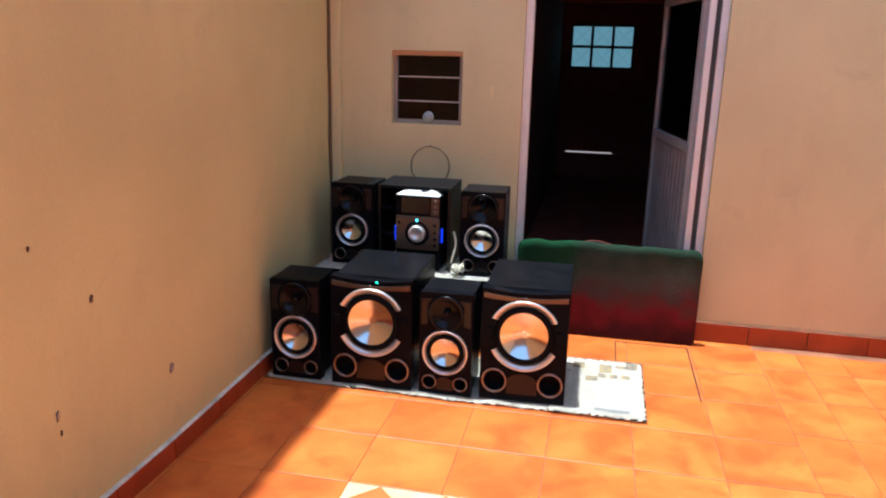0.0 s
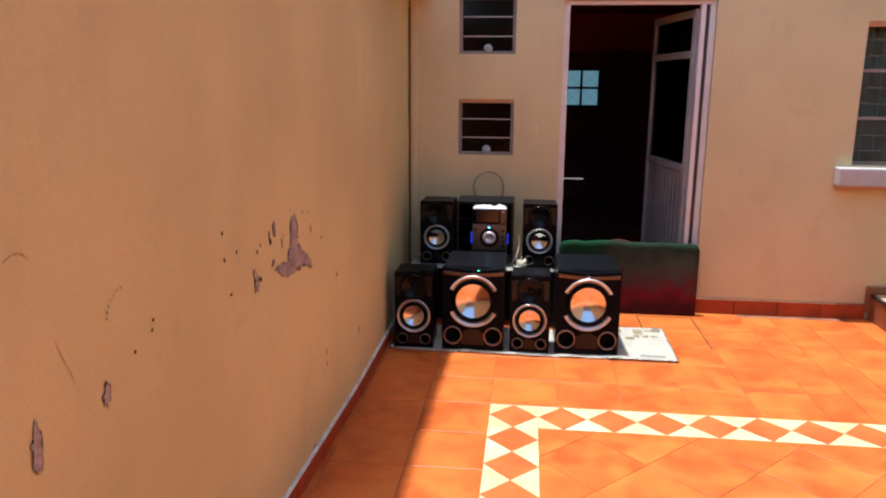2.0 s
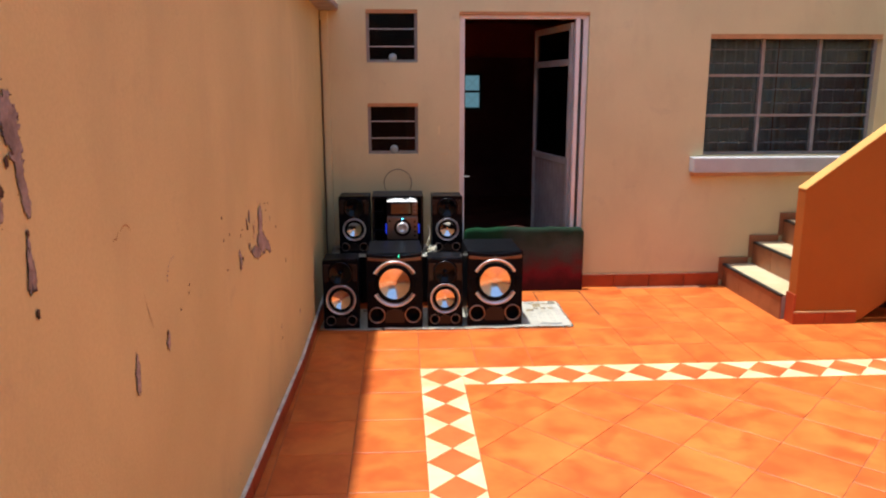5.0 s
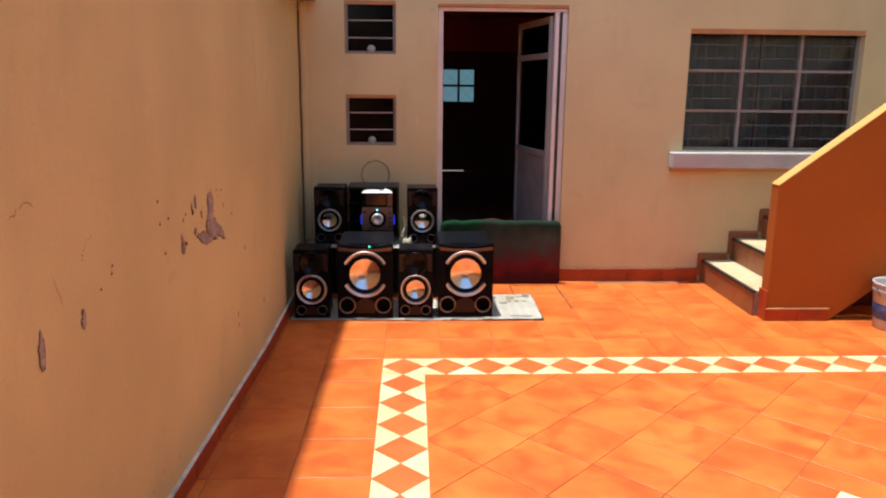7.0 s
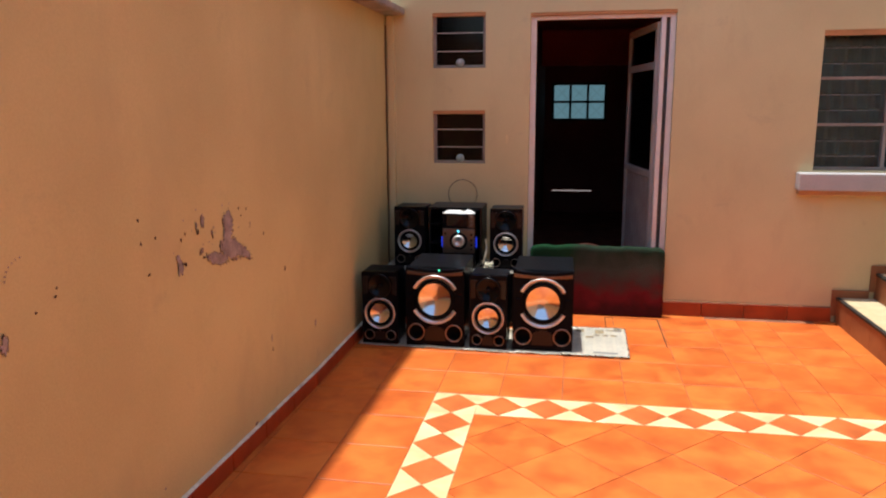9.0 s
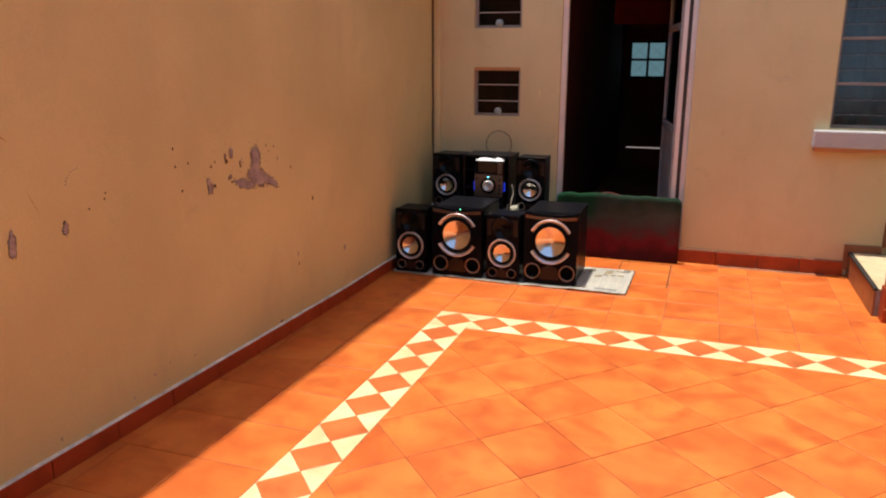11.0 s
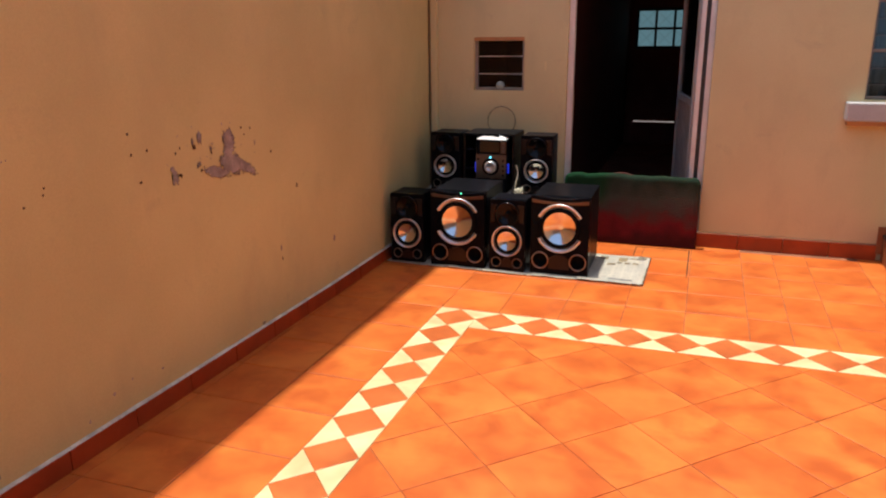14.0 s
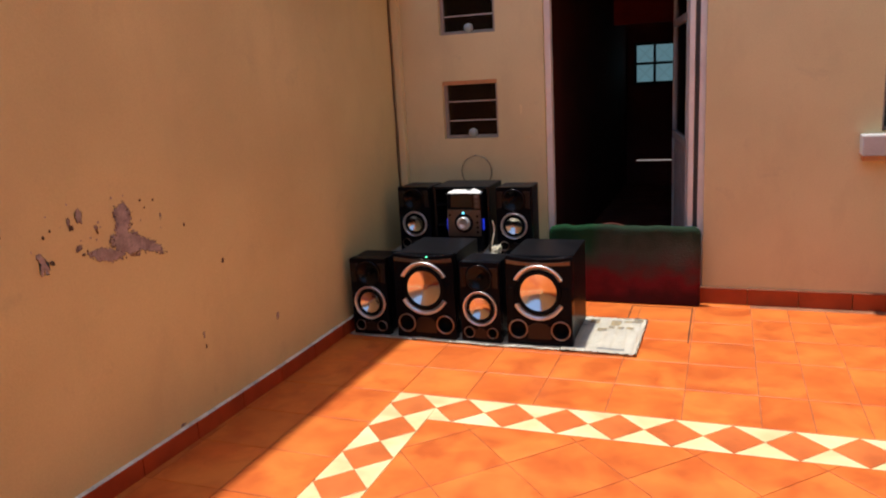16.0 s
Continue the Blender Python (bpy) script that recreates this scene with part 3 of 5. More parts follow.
scuff([(0.902 + 0.045 * i / 12, 1.112 - 0.105 * i / 12 - 0.004 * math.sin(i * 0.5)) for i in range(13)], 0.0028, M_SCUFFGREY)
for i in range(7):
    a = 1.75 + 1.3 * i / 6
    flake(1.146 + 0.075 * math.cos(a), 1.098 + 0.060 * math.sin(a), 0.0025 + 0.002 * rnd.random(), 0.003, 130 + i, 0, False)

# ---- inside the house: dark rooms behind the openings ----
bm = B()
box(bm, 0.0, 6.6, 5.18, 13.8, -0.08, 0.0)
structure("floor_inside", bm, M_ROOMFLOOR, "dark reddish floor inside the house", "floor")
bm = B()
box(bm, -0.3, 6.6, 5.0, 13.9, 3.0, 3.15)
structure("roof_slab", bm, M_CEMENT, "flat cement roof slab of the house", "roof")
bm = B()
box(bm, 0.0, 6.6, 5.18, 13.9, 2.45, 2.50)
structure("ceiling", bm, M_ROOM, "dull red ceiling inside the house", "ceiling")
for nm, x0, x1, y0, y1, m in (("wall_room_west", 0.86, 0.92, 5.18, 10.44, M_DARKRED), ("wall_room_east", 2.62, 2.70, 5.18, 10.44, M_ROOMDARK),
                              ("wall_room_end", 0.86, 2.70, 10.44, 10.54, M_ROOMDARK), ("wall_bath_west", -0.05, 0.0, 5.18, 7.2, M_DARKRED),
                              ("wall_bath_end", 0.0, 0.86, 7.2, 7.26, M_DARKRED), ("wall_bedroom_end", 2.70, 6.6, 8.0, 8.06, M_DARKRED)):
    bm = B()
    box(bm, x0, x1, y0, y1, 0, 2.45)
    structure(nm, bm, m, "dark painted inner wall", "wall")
# dark red lintel wall across the passage
bm = B()
box(bm, 0.92, 2.62, 9.2, 9.3, 2.02, 2.45)
structure("wall_lintel", bm, M_ROOM, "dull red lintel across the passage", "wall")

# window at the far end of the passage
win = thing("passage_window", (1.035, 10.42, 1.325), "pale blue six-pane window glowing at the end of the passage", "window")
tagged(win, kind="structure")
PW, PH = 0.244, 0.249
for i in range(3):
    for j in range(2):
        bm = B()
        x, z = i * PW, j * PH
        box(bm, x + 0.017, x + PW - 0.017, -0.01, 0.01, z + 0.017, z + PH - 0.017, 0.007)
        p = part("pane", bm, M_BLOCK, win)
        bm = B()
        for s in (1, -1):
            c = Matrix.Translation((x + PW / 2, -0.012, z + PH / 2)) @ pose(0, 0, 0, 0, 45 * s, 0)
            bmesh.ops.create_cube(bm, size=1, matrix=c @ Matrix.Diagonal((0.255, 0.004, 0.017, 1)))
        part("cross_bar", bm, M_CROSS, p)
bm = B()
for i in range(4):
    box(bm, i * PW - 0.016, i * PW + 0.016, -0.02, 0.012, -0.008, 2 * PH + 0.008)
for j in range(3):
    box(bm, -0.008, 3 * PW + 0.008, -0.022, 0.012, j * PH - 0.016, j * PH + 0.016)
part("window_frame", bm, M_BAR, win)
# Door and step are added to carry a glowing line of unknown source.
gap = thing("back_door", (1.05, 10.40, 0.0), "assumed back door and step added around a glowing pale strip", "door")
tagged(gap, kind="structure")
bm = B()
box(bm, -0.02, 0.70, 0.0, 0.035, 0.325, 1.28)
part("door_panel", bm, M_ROOMDARK, gap)
bm = B()
box(bm, 0.0, 0.56, 0.0, 0.02, 0.301, 0.316)
part("daylight_gap", bm, M_PALESTRIP, gap, "glowing pale strip, source unknown")
part("threshold", box(B(), -0.02, 0.70, -0.06, 0.035, 0.0, 0.30, 0.004), M_ROOMDARK, gap)


# ---- doorway: frame and open leaf ----
door = thing("door_1", (DOOR[0], 5.03, 0), "white steel glazed door standing open inwards", "door")
tagged(door, kind="structure")
bm = B()
box(bm, 0.0, 0.042, 0, 0.06, 0.0, 2.142, 0.004)
part("left_jamb", bm, M_WHITE, door)
bm = B()
box(bm, 0.910, 0.943, -0.005, 0.055, 0.0, 2.142, 0.004)
box(bm, 0.971, 1.010, 0.004, 0.06, 0.0, 2.142, 0.004)
part("right_jamb", bm, M_WHITE, door)
# Dark strip paints in the shade of the gap between the jambs.
bm = B()
box(bm, 0.943, 0.971, 0.034, 0.054, 0.0, 2.142)
part("seal", bm, M_BAR, door, "dark strip standing in for the shaded gap in the jamb")
bm = B()
box(bm, 0.0, 1.010, 0.002, 0.058, 2.142, 2.168, 0.004)
part("head", bm, M_WHITE, door)
leaf = new("leaf")
leaf.parent = door
leaf.matrix_local = pose(0.908, 0.078, 0.02, 0, 0, 99)
LW = 0.88
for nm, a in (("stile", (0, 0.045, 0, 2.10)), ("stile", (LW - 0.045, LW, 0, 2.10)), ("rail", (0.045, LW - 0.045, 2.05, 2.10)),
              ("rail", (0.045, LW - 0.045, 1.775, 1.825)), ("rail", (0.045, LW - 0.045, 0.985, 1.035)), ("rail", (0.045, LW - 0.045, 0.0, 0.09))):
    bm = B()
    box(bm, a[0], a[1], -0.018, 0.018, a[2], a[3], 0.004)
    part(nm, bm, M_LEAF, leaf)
for z0, z1 in ((1.825, 2.05), (1.035, 1.775)):
    bm = B()
    box(bm, 0.045, LW - 0.045, -0.003, 0.003, z0, z1)
    o = part("pane", bm, M_PANE, leaf)
bm = B()
cols = 40
prev = None
for i in range(cols + 1):
    x = 0.045 + (LW - 0.09) * i / cols
    d = 0.007 * (1 if (i // 2) % 2 else -1)
    cur = [bm.verts.new((x, d, 0.09)), bm.verts.new((x, d, 0.985))]
    if prev:
        bm.faces.new((prev[0], cur[0], cur[1], prev[1]))
    prev = cur
part("ribbed_panel", bm, M_RIBBED, leaf, "ribbed brown grey sheet steel lower panel")
bm = B()
box(bm, LW - 0.06, LW - 0.02, -0.05, -0.018, 0.95, 1.09, 0.006)
part("lock_case", bm, M_FRAME, leaf)


# ---- louvred windows ----
def louvre_window(name, hole, cols, groups, per, label, knob=True):
    """Steel frame set back in the wall, with tilted glass slats."""
    x0, x1, z0, z1 = hole
    w, h = x1 - x0, z1 - z0
    win = thing(name, (x0, 5.055 if knob else 5.09, z0), label, "window")
    tagged(win, kind="structure")
    t = 0.022
    for nm, a in (("frame_side", (0, t, 0, h)), ("frame_side", (w - t, w, 0, h)), ("frame_head", (t, w - t, h - t, h)), ("frame_foot", (t, w - t, 0, t))):
        bm = B()
        box(bm, a[0], a[1], -0.02, 0.025, a[2], a[3], 0.003)
        part(nm, bm, M_FRAME, win)
    cw, gh = w / cols, h / groups
    for i in range(1, cols):
        bm = B()
        box(bm, i * cw - 0.013, i * cw + 0.013, -0.022, 0.022, t, h - t, 0.003)
        part("mullion", bm, M_FRAME, win)
    for j in range(1, groups):
        for i in range(cols):
            bm = B()
            box(bm, i * cw + (t if i == 0 else 0.013), (i + 1) * cw - (t if i == cols - 1 else 0.013), -0.016, 0.016, j * gh - 0.010, j * gh + 0.010, 0.002)
            part("transom", bm, M_FRAME, win)
    sh = gh / per
    for i in range(cols):
        bm = B()
        a, b = i * cw + 0.024, (i + 1) * cw - 0.024
        box(bm, a, b, -0.0025, 0.0025, -sh / 2 - 0.006, sh / 2 + 0.002)
        me = mesh_of("slat", bm, M_PANEDARK if knob else M_PANE)
        bm = B()
        box(bm, a, b, -0.005, 0.005, -sh / 2 - 0.012, -sh / 2 - 0.0062)
        ed = mesh_of("slat_edge", bm, M_EDGE if not knob else M_WHITE)
        for k in range(groups * per):
            s = new("slat", me)
            s.parent = win
            s.matrix_local = pose(0, 0, (k + 0.5) * sh, 1 if knob else -7, 0, 0)
            e = new("slat_edge", ed)
            e.parent = s
    # Even orange strip fills the top of the opening.
    bm = B()
    box(bm, x0 + 0.001, x1 - 0.001, 5.004, 5.045, z1 - (0.026 if knob else 0.036), z1 - 0.001)
    structure("window_lintel", bm, M_LINTEL, "orange lintel strip above the window", "trim")
    if knob:
        bm = B()
        lathe(bm, [(0.0, -0.05), (0.018, -0.048), (0.029, -0.038), (0.031, -0.02), (0.02, -0.01)], w / 2 + 0.005, 0.038, 20)
        part("crank_knob", bm, M_KNOB, win, "round pale plastic crank knob")
    return win


louvre_window("window_1", W1, 1, 1, 3, "small louvred window with three dusty glass slats above another")
louvre_window("window_2", W2, 1, 1, 3, "small louvred window with three dusty glass slats above the speakers")
louvre_window("window_3", BW, 3, 3, 3, "wide steel louvred window with curtains behind dusty glass", False)
bm = B()
box(bm, 2.897, 4.535, 4.90, 5.06, 0.952, 1.074, 0.010)
structure("window_sill", bm, M_SILL, "chalky white window sill slab", "sill")
bm = B()
box(bm, 2.907, 4.525, 4.925, 4.998, 0.922, 0.951, 0.003)
structure("sill_underside", bm, M_LINTEL, "worn orange strip under the window sill", "trim")
towel = thing("towel_stand", (0.62, 5.5, 0.0), "red towel on a stand behind the upper small window", "towel stand")
part("pole", upright(B(), [(0.12, 0.0), (0.12, 0.02), (0.012, 0.03), (0.012, 2.03), (0.0, 2.03)], 0, 0.02, 16), M_BAR, towel)
bm = B()
for i in range(12):
    box(bm, -0.05 + i * 0.009, -0.041 + i * 0.009, 0.01 * math.sin(i * 1.4), 0.012 + 0.01 * math.sin(i * 1.4), 1.80 + 0.008 * (i % 3), 2.02)
part("towel", bm, M_RED, towel)
for nm, x0, x1 in (("curtain", 2.95, 3.655), ("curtain", 3.68, 4.45)):
    cur_t = thing(nm, (x0, 5.22, 0.0), "grey green curtain drawn behind the wide window", "curtain", "window curtains")
    bm = B()
    prev = None
    n = 90
    for i in range(n + 1):
        x = (x1 - x0) * i / n
        y = 0.028 * math.sin(i * 0.55) + 0.012 * math.sin(i * 1.7 + 1)
        c = [bm.verts.new((x, y, z)) for z in (0, 2.2)]
        if prev:
            bm.faces.new((prev[0], c[0], c[1], prev[1])).smooth = True
        prev = c
    part("cloth", bm, M_CURTAIN, cur_t)

bm = B()
box(bm, DOOR[0] + 0.001, DOOR[1] - 0.001, 5.004, 5.07, 2.169, 2.189)
structure("door_lintel", bm, M_LINTEL, "orange lintel strip above the doorway", "trim")
# worn marks on the house wall
for x, z, a, b in ((0.868, 1.297, 0.008, 0.035), (0.908, 1.109, 0.03, 0.008)):
    bm = B()
    bm.faces.new([bm.verts.new((x + a * math.cos(k) * (1 + 0.3 * math.sin(3 * k + x)), 4.9975, z + b * math.sin(k))) for k in (2 * math.pi * i / 14 for i in range(14))])
    part("filler_mark", bm, M_CREAM, wall_north, "pale filler mark")

# ---- stairs and parapet ----
SX, RISE, RUN, SY0, SY1 = 3.246, 0.184, 0.244, 4.015, 4.995
stairs = thing("staircase", (SX, SY0, 0), "outdoor stairs with cream treads, brown tiled risers and black nosings", "stairs")
tagged(stairs, kind="structure")
N = 8
poly = []
for i in range(N):
    poly += [(i * RUN, i * RISE), (i * RUN, (i + 1) * RISE - 0.012)]
poly += [(N * RUN, N * RISE - 0.012), (2.09, N * RISE - 0.012), (2.09, N * RISE - 0.2), (N * RUN, N * RISE - 0.2), (0.47, 0.0)]
bm = prism(B(), poly, 0.005, SY1 - SY0)
part("stair_slab", bm, M_CEMENT, stairs)
for i in range(N):
    for k in range(3):
        y0, y1 = (SY1 - SY0) * k / 3 + 0.003, (SY1 - SY0) * (k + 1) / 3
        bm = B()
        box(bm, i * RUN - 0.010, i * RUN + 0.001, y0, y1, i * RISE + 0.002, (i + 1) * RISE - 0.014, 0.001)
        part("riser_tile", bm, M_RISER, stairs)
    bm = B()
    box(bm, i * RUN + 0.012, (i + 1) * RUN - 0.011, 0.005, SY1 - SY0 - 0.013, (i + 1) * RISE - 0.014, (i + 1) * RISE, 0.002)
    part("tread", bm, M_TREAD, stairs)
    bm = B()
    box(bm, i * RUN - 0.016, i * RUN + 0.012, 0.005, SY1 - SY0 - 0.013, (i + 1) * RISE - 0.016, (i + 1) * RISE + 0.002, 0.003)
    part("nosing", bm, M_NOSE, stairs)
    bm = B()
    box(bm, i * RUN - 0.045, (i + 1) * RUN - 0.045, SY1 - SY0 - 0.012, SY1 - SY0 - 0.001, i * RISE + 0.05, (i + 1) * RISE + 0.055, 0.001)
    part("side_tile", bm, M_RISER, stairs)

PX, SL = 3.284, 0.752
par = thing("stair_parapet", (PX, 3.910, 0), "burnt orange plastered stair parapet, sunlight painted on its top", "parapet")
tagged(par, kind="structure")
LEN = 2.07
top = lambda x: 0.940 + SL * x
low = lambda x: (x - 0.44) * 0.74
bm = prism(B(), [(0, 0), (0.44, 0), (LEN, low(LEN)), (LEN, top(LEN)), (0, top(0))], 0.0, 0.10)
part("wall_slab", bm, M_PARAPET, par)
# Lighter ochre strip: the sunlight on the parapet top is in its colour.
bm = prism(B(), [(-0.003, top(0) + 0.003), (-0.003, top(0) + 0.010), (LEN, top(LEN) + 0.010), (LEN, top(LEN) + 0.003)], -0.003, 0.103)
part("coping", bm, M_PARAPET_LIT, par, "top edge with sunlight painted lighter into its colour")
bm = B()
for a, b in ((0.0, 0.215), (0.219, 0.44)):
    box(bm, a, b, -0.013, -0.001, 0.002, 0.082, 0.002)
part("skirting_tile", bm, M_SKIRT, par, "dark red skirting tile")
bm = B()
box(bm, -0.013, -0.001, -0.013, 0.105, 0.002, 0.215, 0.002)
part("end_tile", bm, M_SKIRT, par, "dark red tile on the parapet end")
# The warm light on this mortar line is painted as orange.
bm = B()
box(bm, -0.01, 0.44, -0.016, 0.0, 0.083, 0.094, 0.003)
part("mortar_line", bm, M_LINTEL, par, "mortar line with warm light put into its orange colour")
bm = B()
box(bm, 4.25, 5.31, 3.897, 3.965, 0.002, 0.084, 0.002)
structure("baseboard_under_stairs", bm, M_SKIRT, "dark red skirting beside the stair recess", "baseboard")
# Near-black maroon puts the shade of the recess into the wall colour.
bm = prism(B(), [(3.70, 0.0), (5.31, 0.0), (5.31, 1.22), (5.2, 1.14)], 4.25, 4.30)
structure("wall_under_stairs", bm, M_DARKRED, "recess wall under the stairs, its shade painted as dark maroon", "wall")

# ---- bucket ----
bucket = thing("paint_bucket", (4.098, 3.735, 0.004), "white plastic bucket with a blue label on the tiles", "bucket")
bm = upright(B(), [(0.0, 0.0), (0.132, 0.0), (0.136, 0.006), (0.158, 0.255), (0.164, 0.258), (0.164, 0.268), (0.159, 0.272), (0.161, 0.300),
                   (0.167, 0.304), (0.167, 0.316), (0.158, 0.316), (0.155, 0.300), (0.130, 0.012), (0.0, 0.010)], 0, 0, 48)
part("shell", bm, M_BUCKET, bucket)
bm = upright(B(), [(0.1425, 0.07), (0.1430, 0.0705), (0.1515, 0.175), (0.1510, 0.176)], 0, 0, 48)
part("label", bm, M_LABELBLUE, bucket, "blue printed label band")
bm = B()
prev = None
for i in range(15):
    a = radians(225 + 50 * i / 14)
    rr = [0.1465, 0.1505]
    h = 0.02 + 0.022 * math.sin(math.pi * i / 14)
    c = [bm.verts.new((rr[0] * math.cos(a), rr[0] * math.sin(a), 0.115 - h * 0.7)), bm.verts.new((rr[1] * math.cos(a), rr[1] * math.sin(a), 0.115 + h))]
    if prev:
        bm.faces.new((prev[0], c[0], c[1], prev[1]))
    prev = c
part("label_picture", bm, M_LABELDARK, bucket, "dark picture on the label")
tube("wire_handle", [(0.168 * math.cos(a), 0.05 - 0.168 * math.sin(a) * 0.35 - 0.06, 0.285 - 0.12 * math.sin(a)) for a in (math.pi * i / 16 for i in range(17))],
     0.003, M_WIRE, bucket)

# ---- rug-covered board across the doorway ----
rug = thing("rug_board", (1.060, 4.890, 0.003), "worn green and dark red rug on a board across the doorway", "rug")
W, Hh, D = 0.972, 0.522, 0.055
bm = B()
nx, nz = 60, 34
def rug_xz(u, v):
    x, z = u * W, v * Hh
    r = 0.055
    for cx, cz, sx, sz in ((r, Hh - r, -1, 1), (W - r, Hh - r, 1, 1)):
        dx, dz = (x - cx) * sx, (z - cz) * sz
        if dx > 0 and dz > 0:
            k = max(dx, dz) / max(1e-6, math.hypot(dx, dz))
            x, z = cx + sx * dx * k, cz + sz * dz * k
    z += (0.012 * noise.noise((u * 4, 0, 4)) + 0.007 * noise.noise((u * 13, 0, 9)) + 0.003 * noise.noise((u * 40, 0, 2))) * v
    return x, z
grid = {}
for side in (0, 1):
    for i in range(nx + 1):
        for j in range(nz + 1):
            u, v = i / nx, j / nz
            x, z = rug_xz(u, v)
            edge = min(u * W, (1 - u) * W, (1 - v) * Hh) / 0.02
            t = D / 2 * (0.45 + 0.55 * min(1, edge) ** 0.5)
            y = D / 2 + (t if side else -t) + (0 if side else 0.006 * noise.noise((u * 4, v * 3, 2)))
            grid[side, i, j] = bm.verts.new((x, y, z))
for side in (0, 1):
    for i in range(nx):
        for j in range(nz):
            q = [grid[side, i, j], grid[side, i + 1, j], grid[side, i + 1, j + 1], grid[side, i, j + 1]]
            bm.faces.new(q if side == 0 else q[::-1]).smooth = True
rim = [(0, j) for j in range(nz + 1)] + [(i, nz) for i in range(1, nx + 1)] + [(nx, j) for j in range(nz - 1, -1, -1)] + [(i, 0) for i in range(nx - 1, 0, -1)]
for a, b in zip(rim, rim[1:] + rim[:1]):
    bm.faces.new((grid[0, a[0], a[1]], grid[0, b[0], b[1]], grid[1, b[0], b[1]], grid[1, a[0], a[1]])).smooth = True
bmesh.ops.recalc_face_normals(bm, faces=bm.faces)
part("rug", bm, M_RUG, rug)
# Red tube stands in for the rim of a dark object behind the rug.
tube("red_fold", [(0.36 + 0.024 * i, 0.034, 0.525 + 0.010 * math.sin(i * 0.6) - 0.0012 * i) for i in range(10)], 0.006, M_DARKRED, rug, False, "red line standing in for the rim of an object behind")

# ---- newspapers on the floor ----
def newspaper(x, y, w, d, turn, seed, z=0.006, photos=True, group="newspapers under the speakers", pictures=()):
    """An open sheet lying on the floor, slightly wavy, with grey print."""
    np_ = thing("newspaper", (x, y, z), "open printed newspaper sheet spread on the floor tiles", "newspaper", group, turn)
    def lift(u, v):
        return 0.004 + 0.004 * noise.noise((u * 5 + seed, v * 4, 1)) + 0.006 * max(0, noise.noise((u * 3, v * 3 + seed, 7)))
    def sheet_patch(a0, a1, b0, b1, nx, ny, up, ragged=0.0):
        bm = B()
        g = [[bm.verts.new((a + ragged * noise.noise((i * 0.7, j * 0.9, seed)), b + ragged * noise.noise((j * 0.8, i * 0.6, seed + 5)), lift(a / w, b / d) + up))
              for j, b in enumerate([b0 + (b1 - b0) * q / ny for q in range(ny + 1)])] for i, a in enumerate([a0 + (a1 - a0) * q / nx for q in range(nx + 1)])]
        for i in range(nx):
            for j in range(ny):
                bm.faces.new((g[i][j], g[i + 1][j], g[i + 1][j + 1], g[i][j + 1])).smooth = True
        return bm
    bm = sheet_patch(0, w, 0, d, 26, 26, 0, 0.004)
    bmesh.ops.solidify(bm, geom=list(bm.faces), thickness=0.0015)
    part("sheet", bm, M_PAPER, np_)
    for a, b, pw, pd, m in pictures:
        part("photo", sheet_patch(a, a + pw, b, b + pd, 6, 5, 0.0030), m, np_)
    r = random.Random(seed)
    cols = max(2, round(w / 0.065))
    cw = (w - 0.04) / cols
    for c in range(cols):
        b = 0.02
        while b < d - 0.03:
            hgt = r.choice((0.035, 0.05, 0.07, 0.09))
            hgt = min(hgt, d - 0.02 - b)
            kind = r.random()
            m = M_INKPALE if kind < 0.78 or b < 0.45 * d else (M_INK if kind < 0.88 else M_PHOTO)
            a0 = 0.02 + c * cw + 0.004
            if m is M_INKPALE:
                bm = B()
                k = b
                while k < b + hgt - 0.004:
                    s = sheet_patch(a0, a0 + (cw - 0.009) * (0.8 + 0.2 * r.random()), k, k + 0.0028, 3, 1, 0.0022)
                    me = bpy.data.meshes.new("tmp")
                    s.to_mesh(me)
                    s.free()
                    bm.from_mesh(me)
                    bpy.data.meshes.remove(me)
                    k += 0.006
                part("print_column", bm, m, np_)
            elif photos or m is M_INK:
                hh = hgt if m is M_PHOTO else 0.014
                part("photo" if m is M_PHOTO else "headline", sheet_patch(a0, a0 + cw - 0.008, b, b + hh, 4, 3, 0.0022), m, np_)
            b += hgt + 0.012
    return np_


newspaper(1.318, 3.922, 0.422, 0.62, -0.5, 11, 0.012,
          pictures=((0.215, 0.480, 0.060, 0.075, M_PHOTO), (0.290, 0.520, 0.10, 0.030, M_PHOTO), (0.210, 0.405, 0.036, 0.040, M_PHOTO), (0.264, 0.405, 0.036, 0.040, M_PHOTO),
                    (0.316, 0.405, 0.042, 0.040, M_PHOTO), (0.200, 0.045, 0.150, 0.030, M_INK)))
newspaper(-0.005, 3.950, 0.45, 0.50, -2.5, 23, 0.004)
newspaper(0.42, 3.935, 0.50, 0.52, -2.0, 31, 0.008)
newspaper(0.87, 3.920, 0.50, 0.52, 1.0, 47, 0.006)


# ---- loudspeakers ----
def ring(bm, r0, r1, y, depth, cx, cz, start=0, stop=360, seg=40):
    """A dished ring, its outer rim proud of the front by depth."""
    prof = [(r0, y), (r0, y - depth * 0.25), ((r0 + r1) / 2, y - depth * 0.75), (r1 - 0.004, y - depth * 1.35), (r1 - 0.001, y - depth * 1.2), (r1, y)]
    return lathe(bm, prof, cx, cz, seg, start, stop)


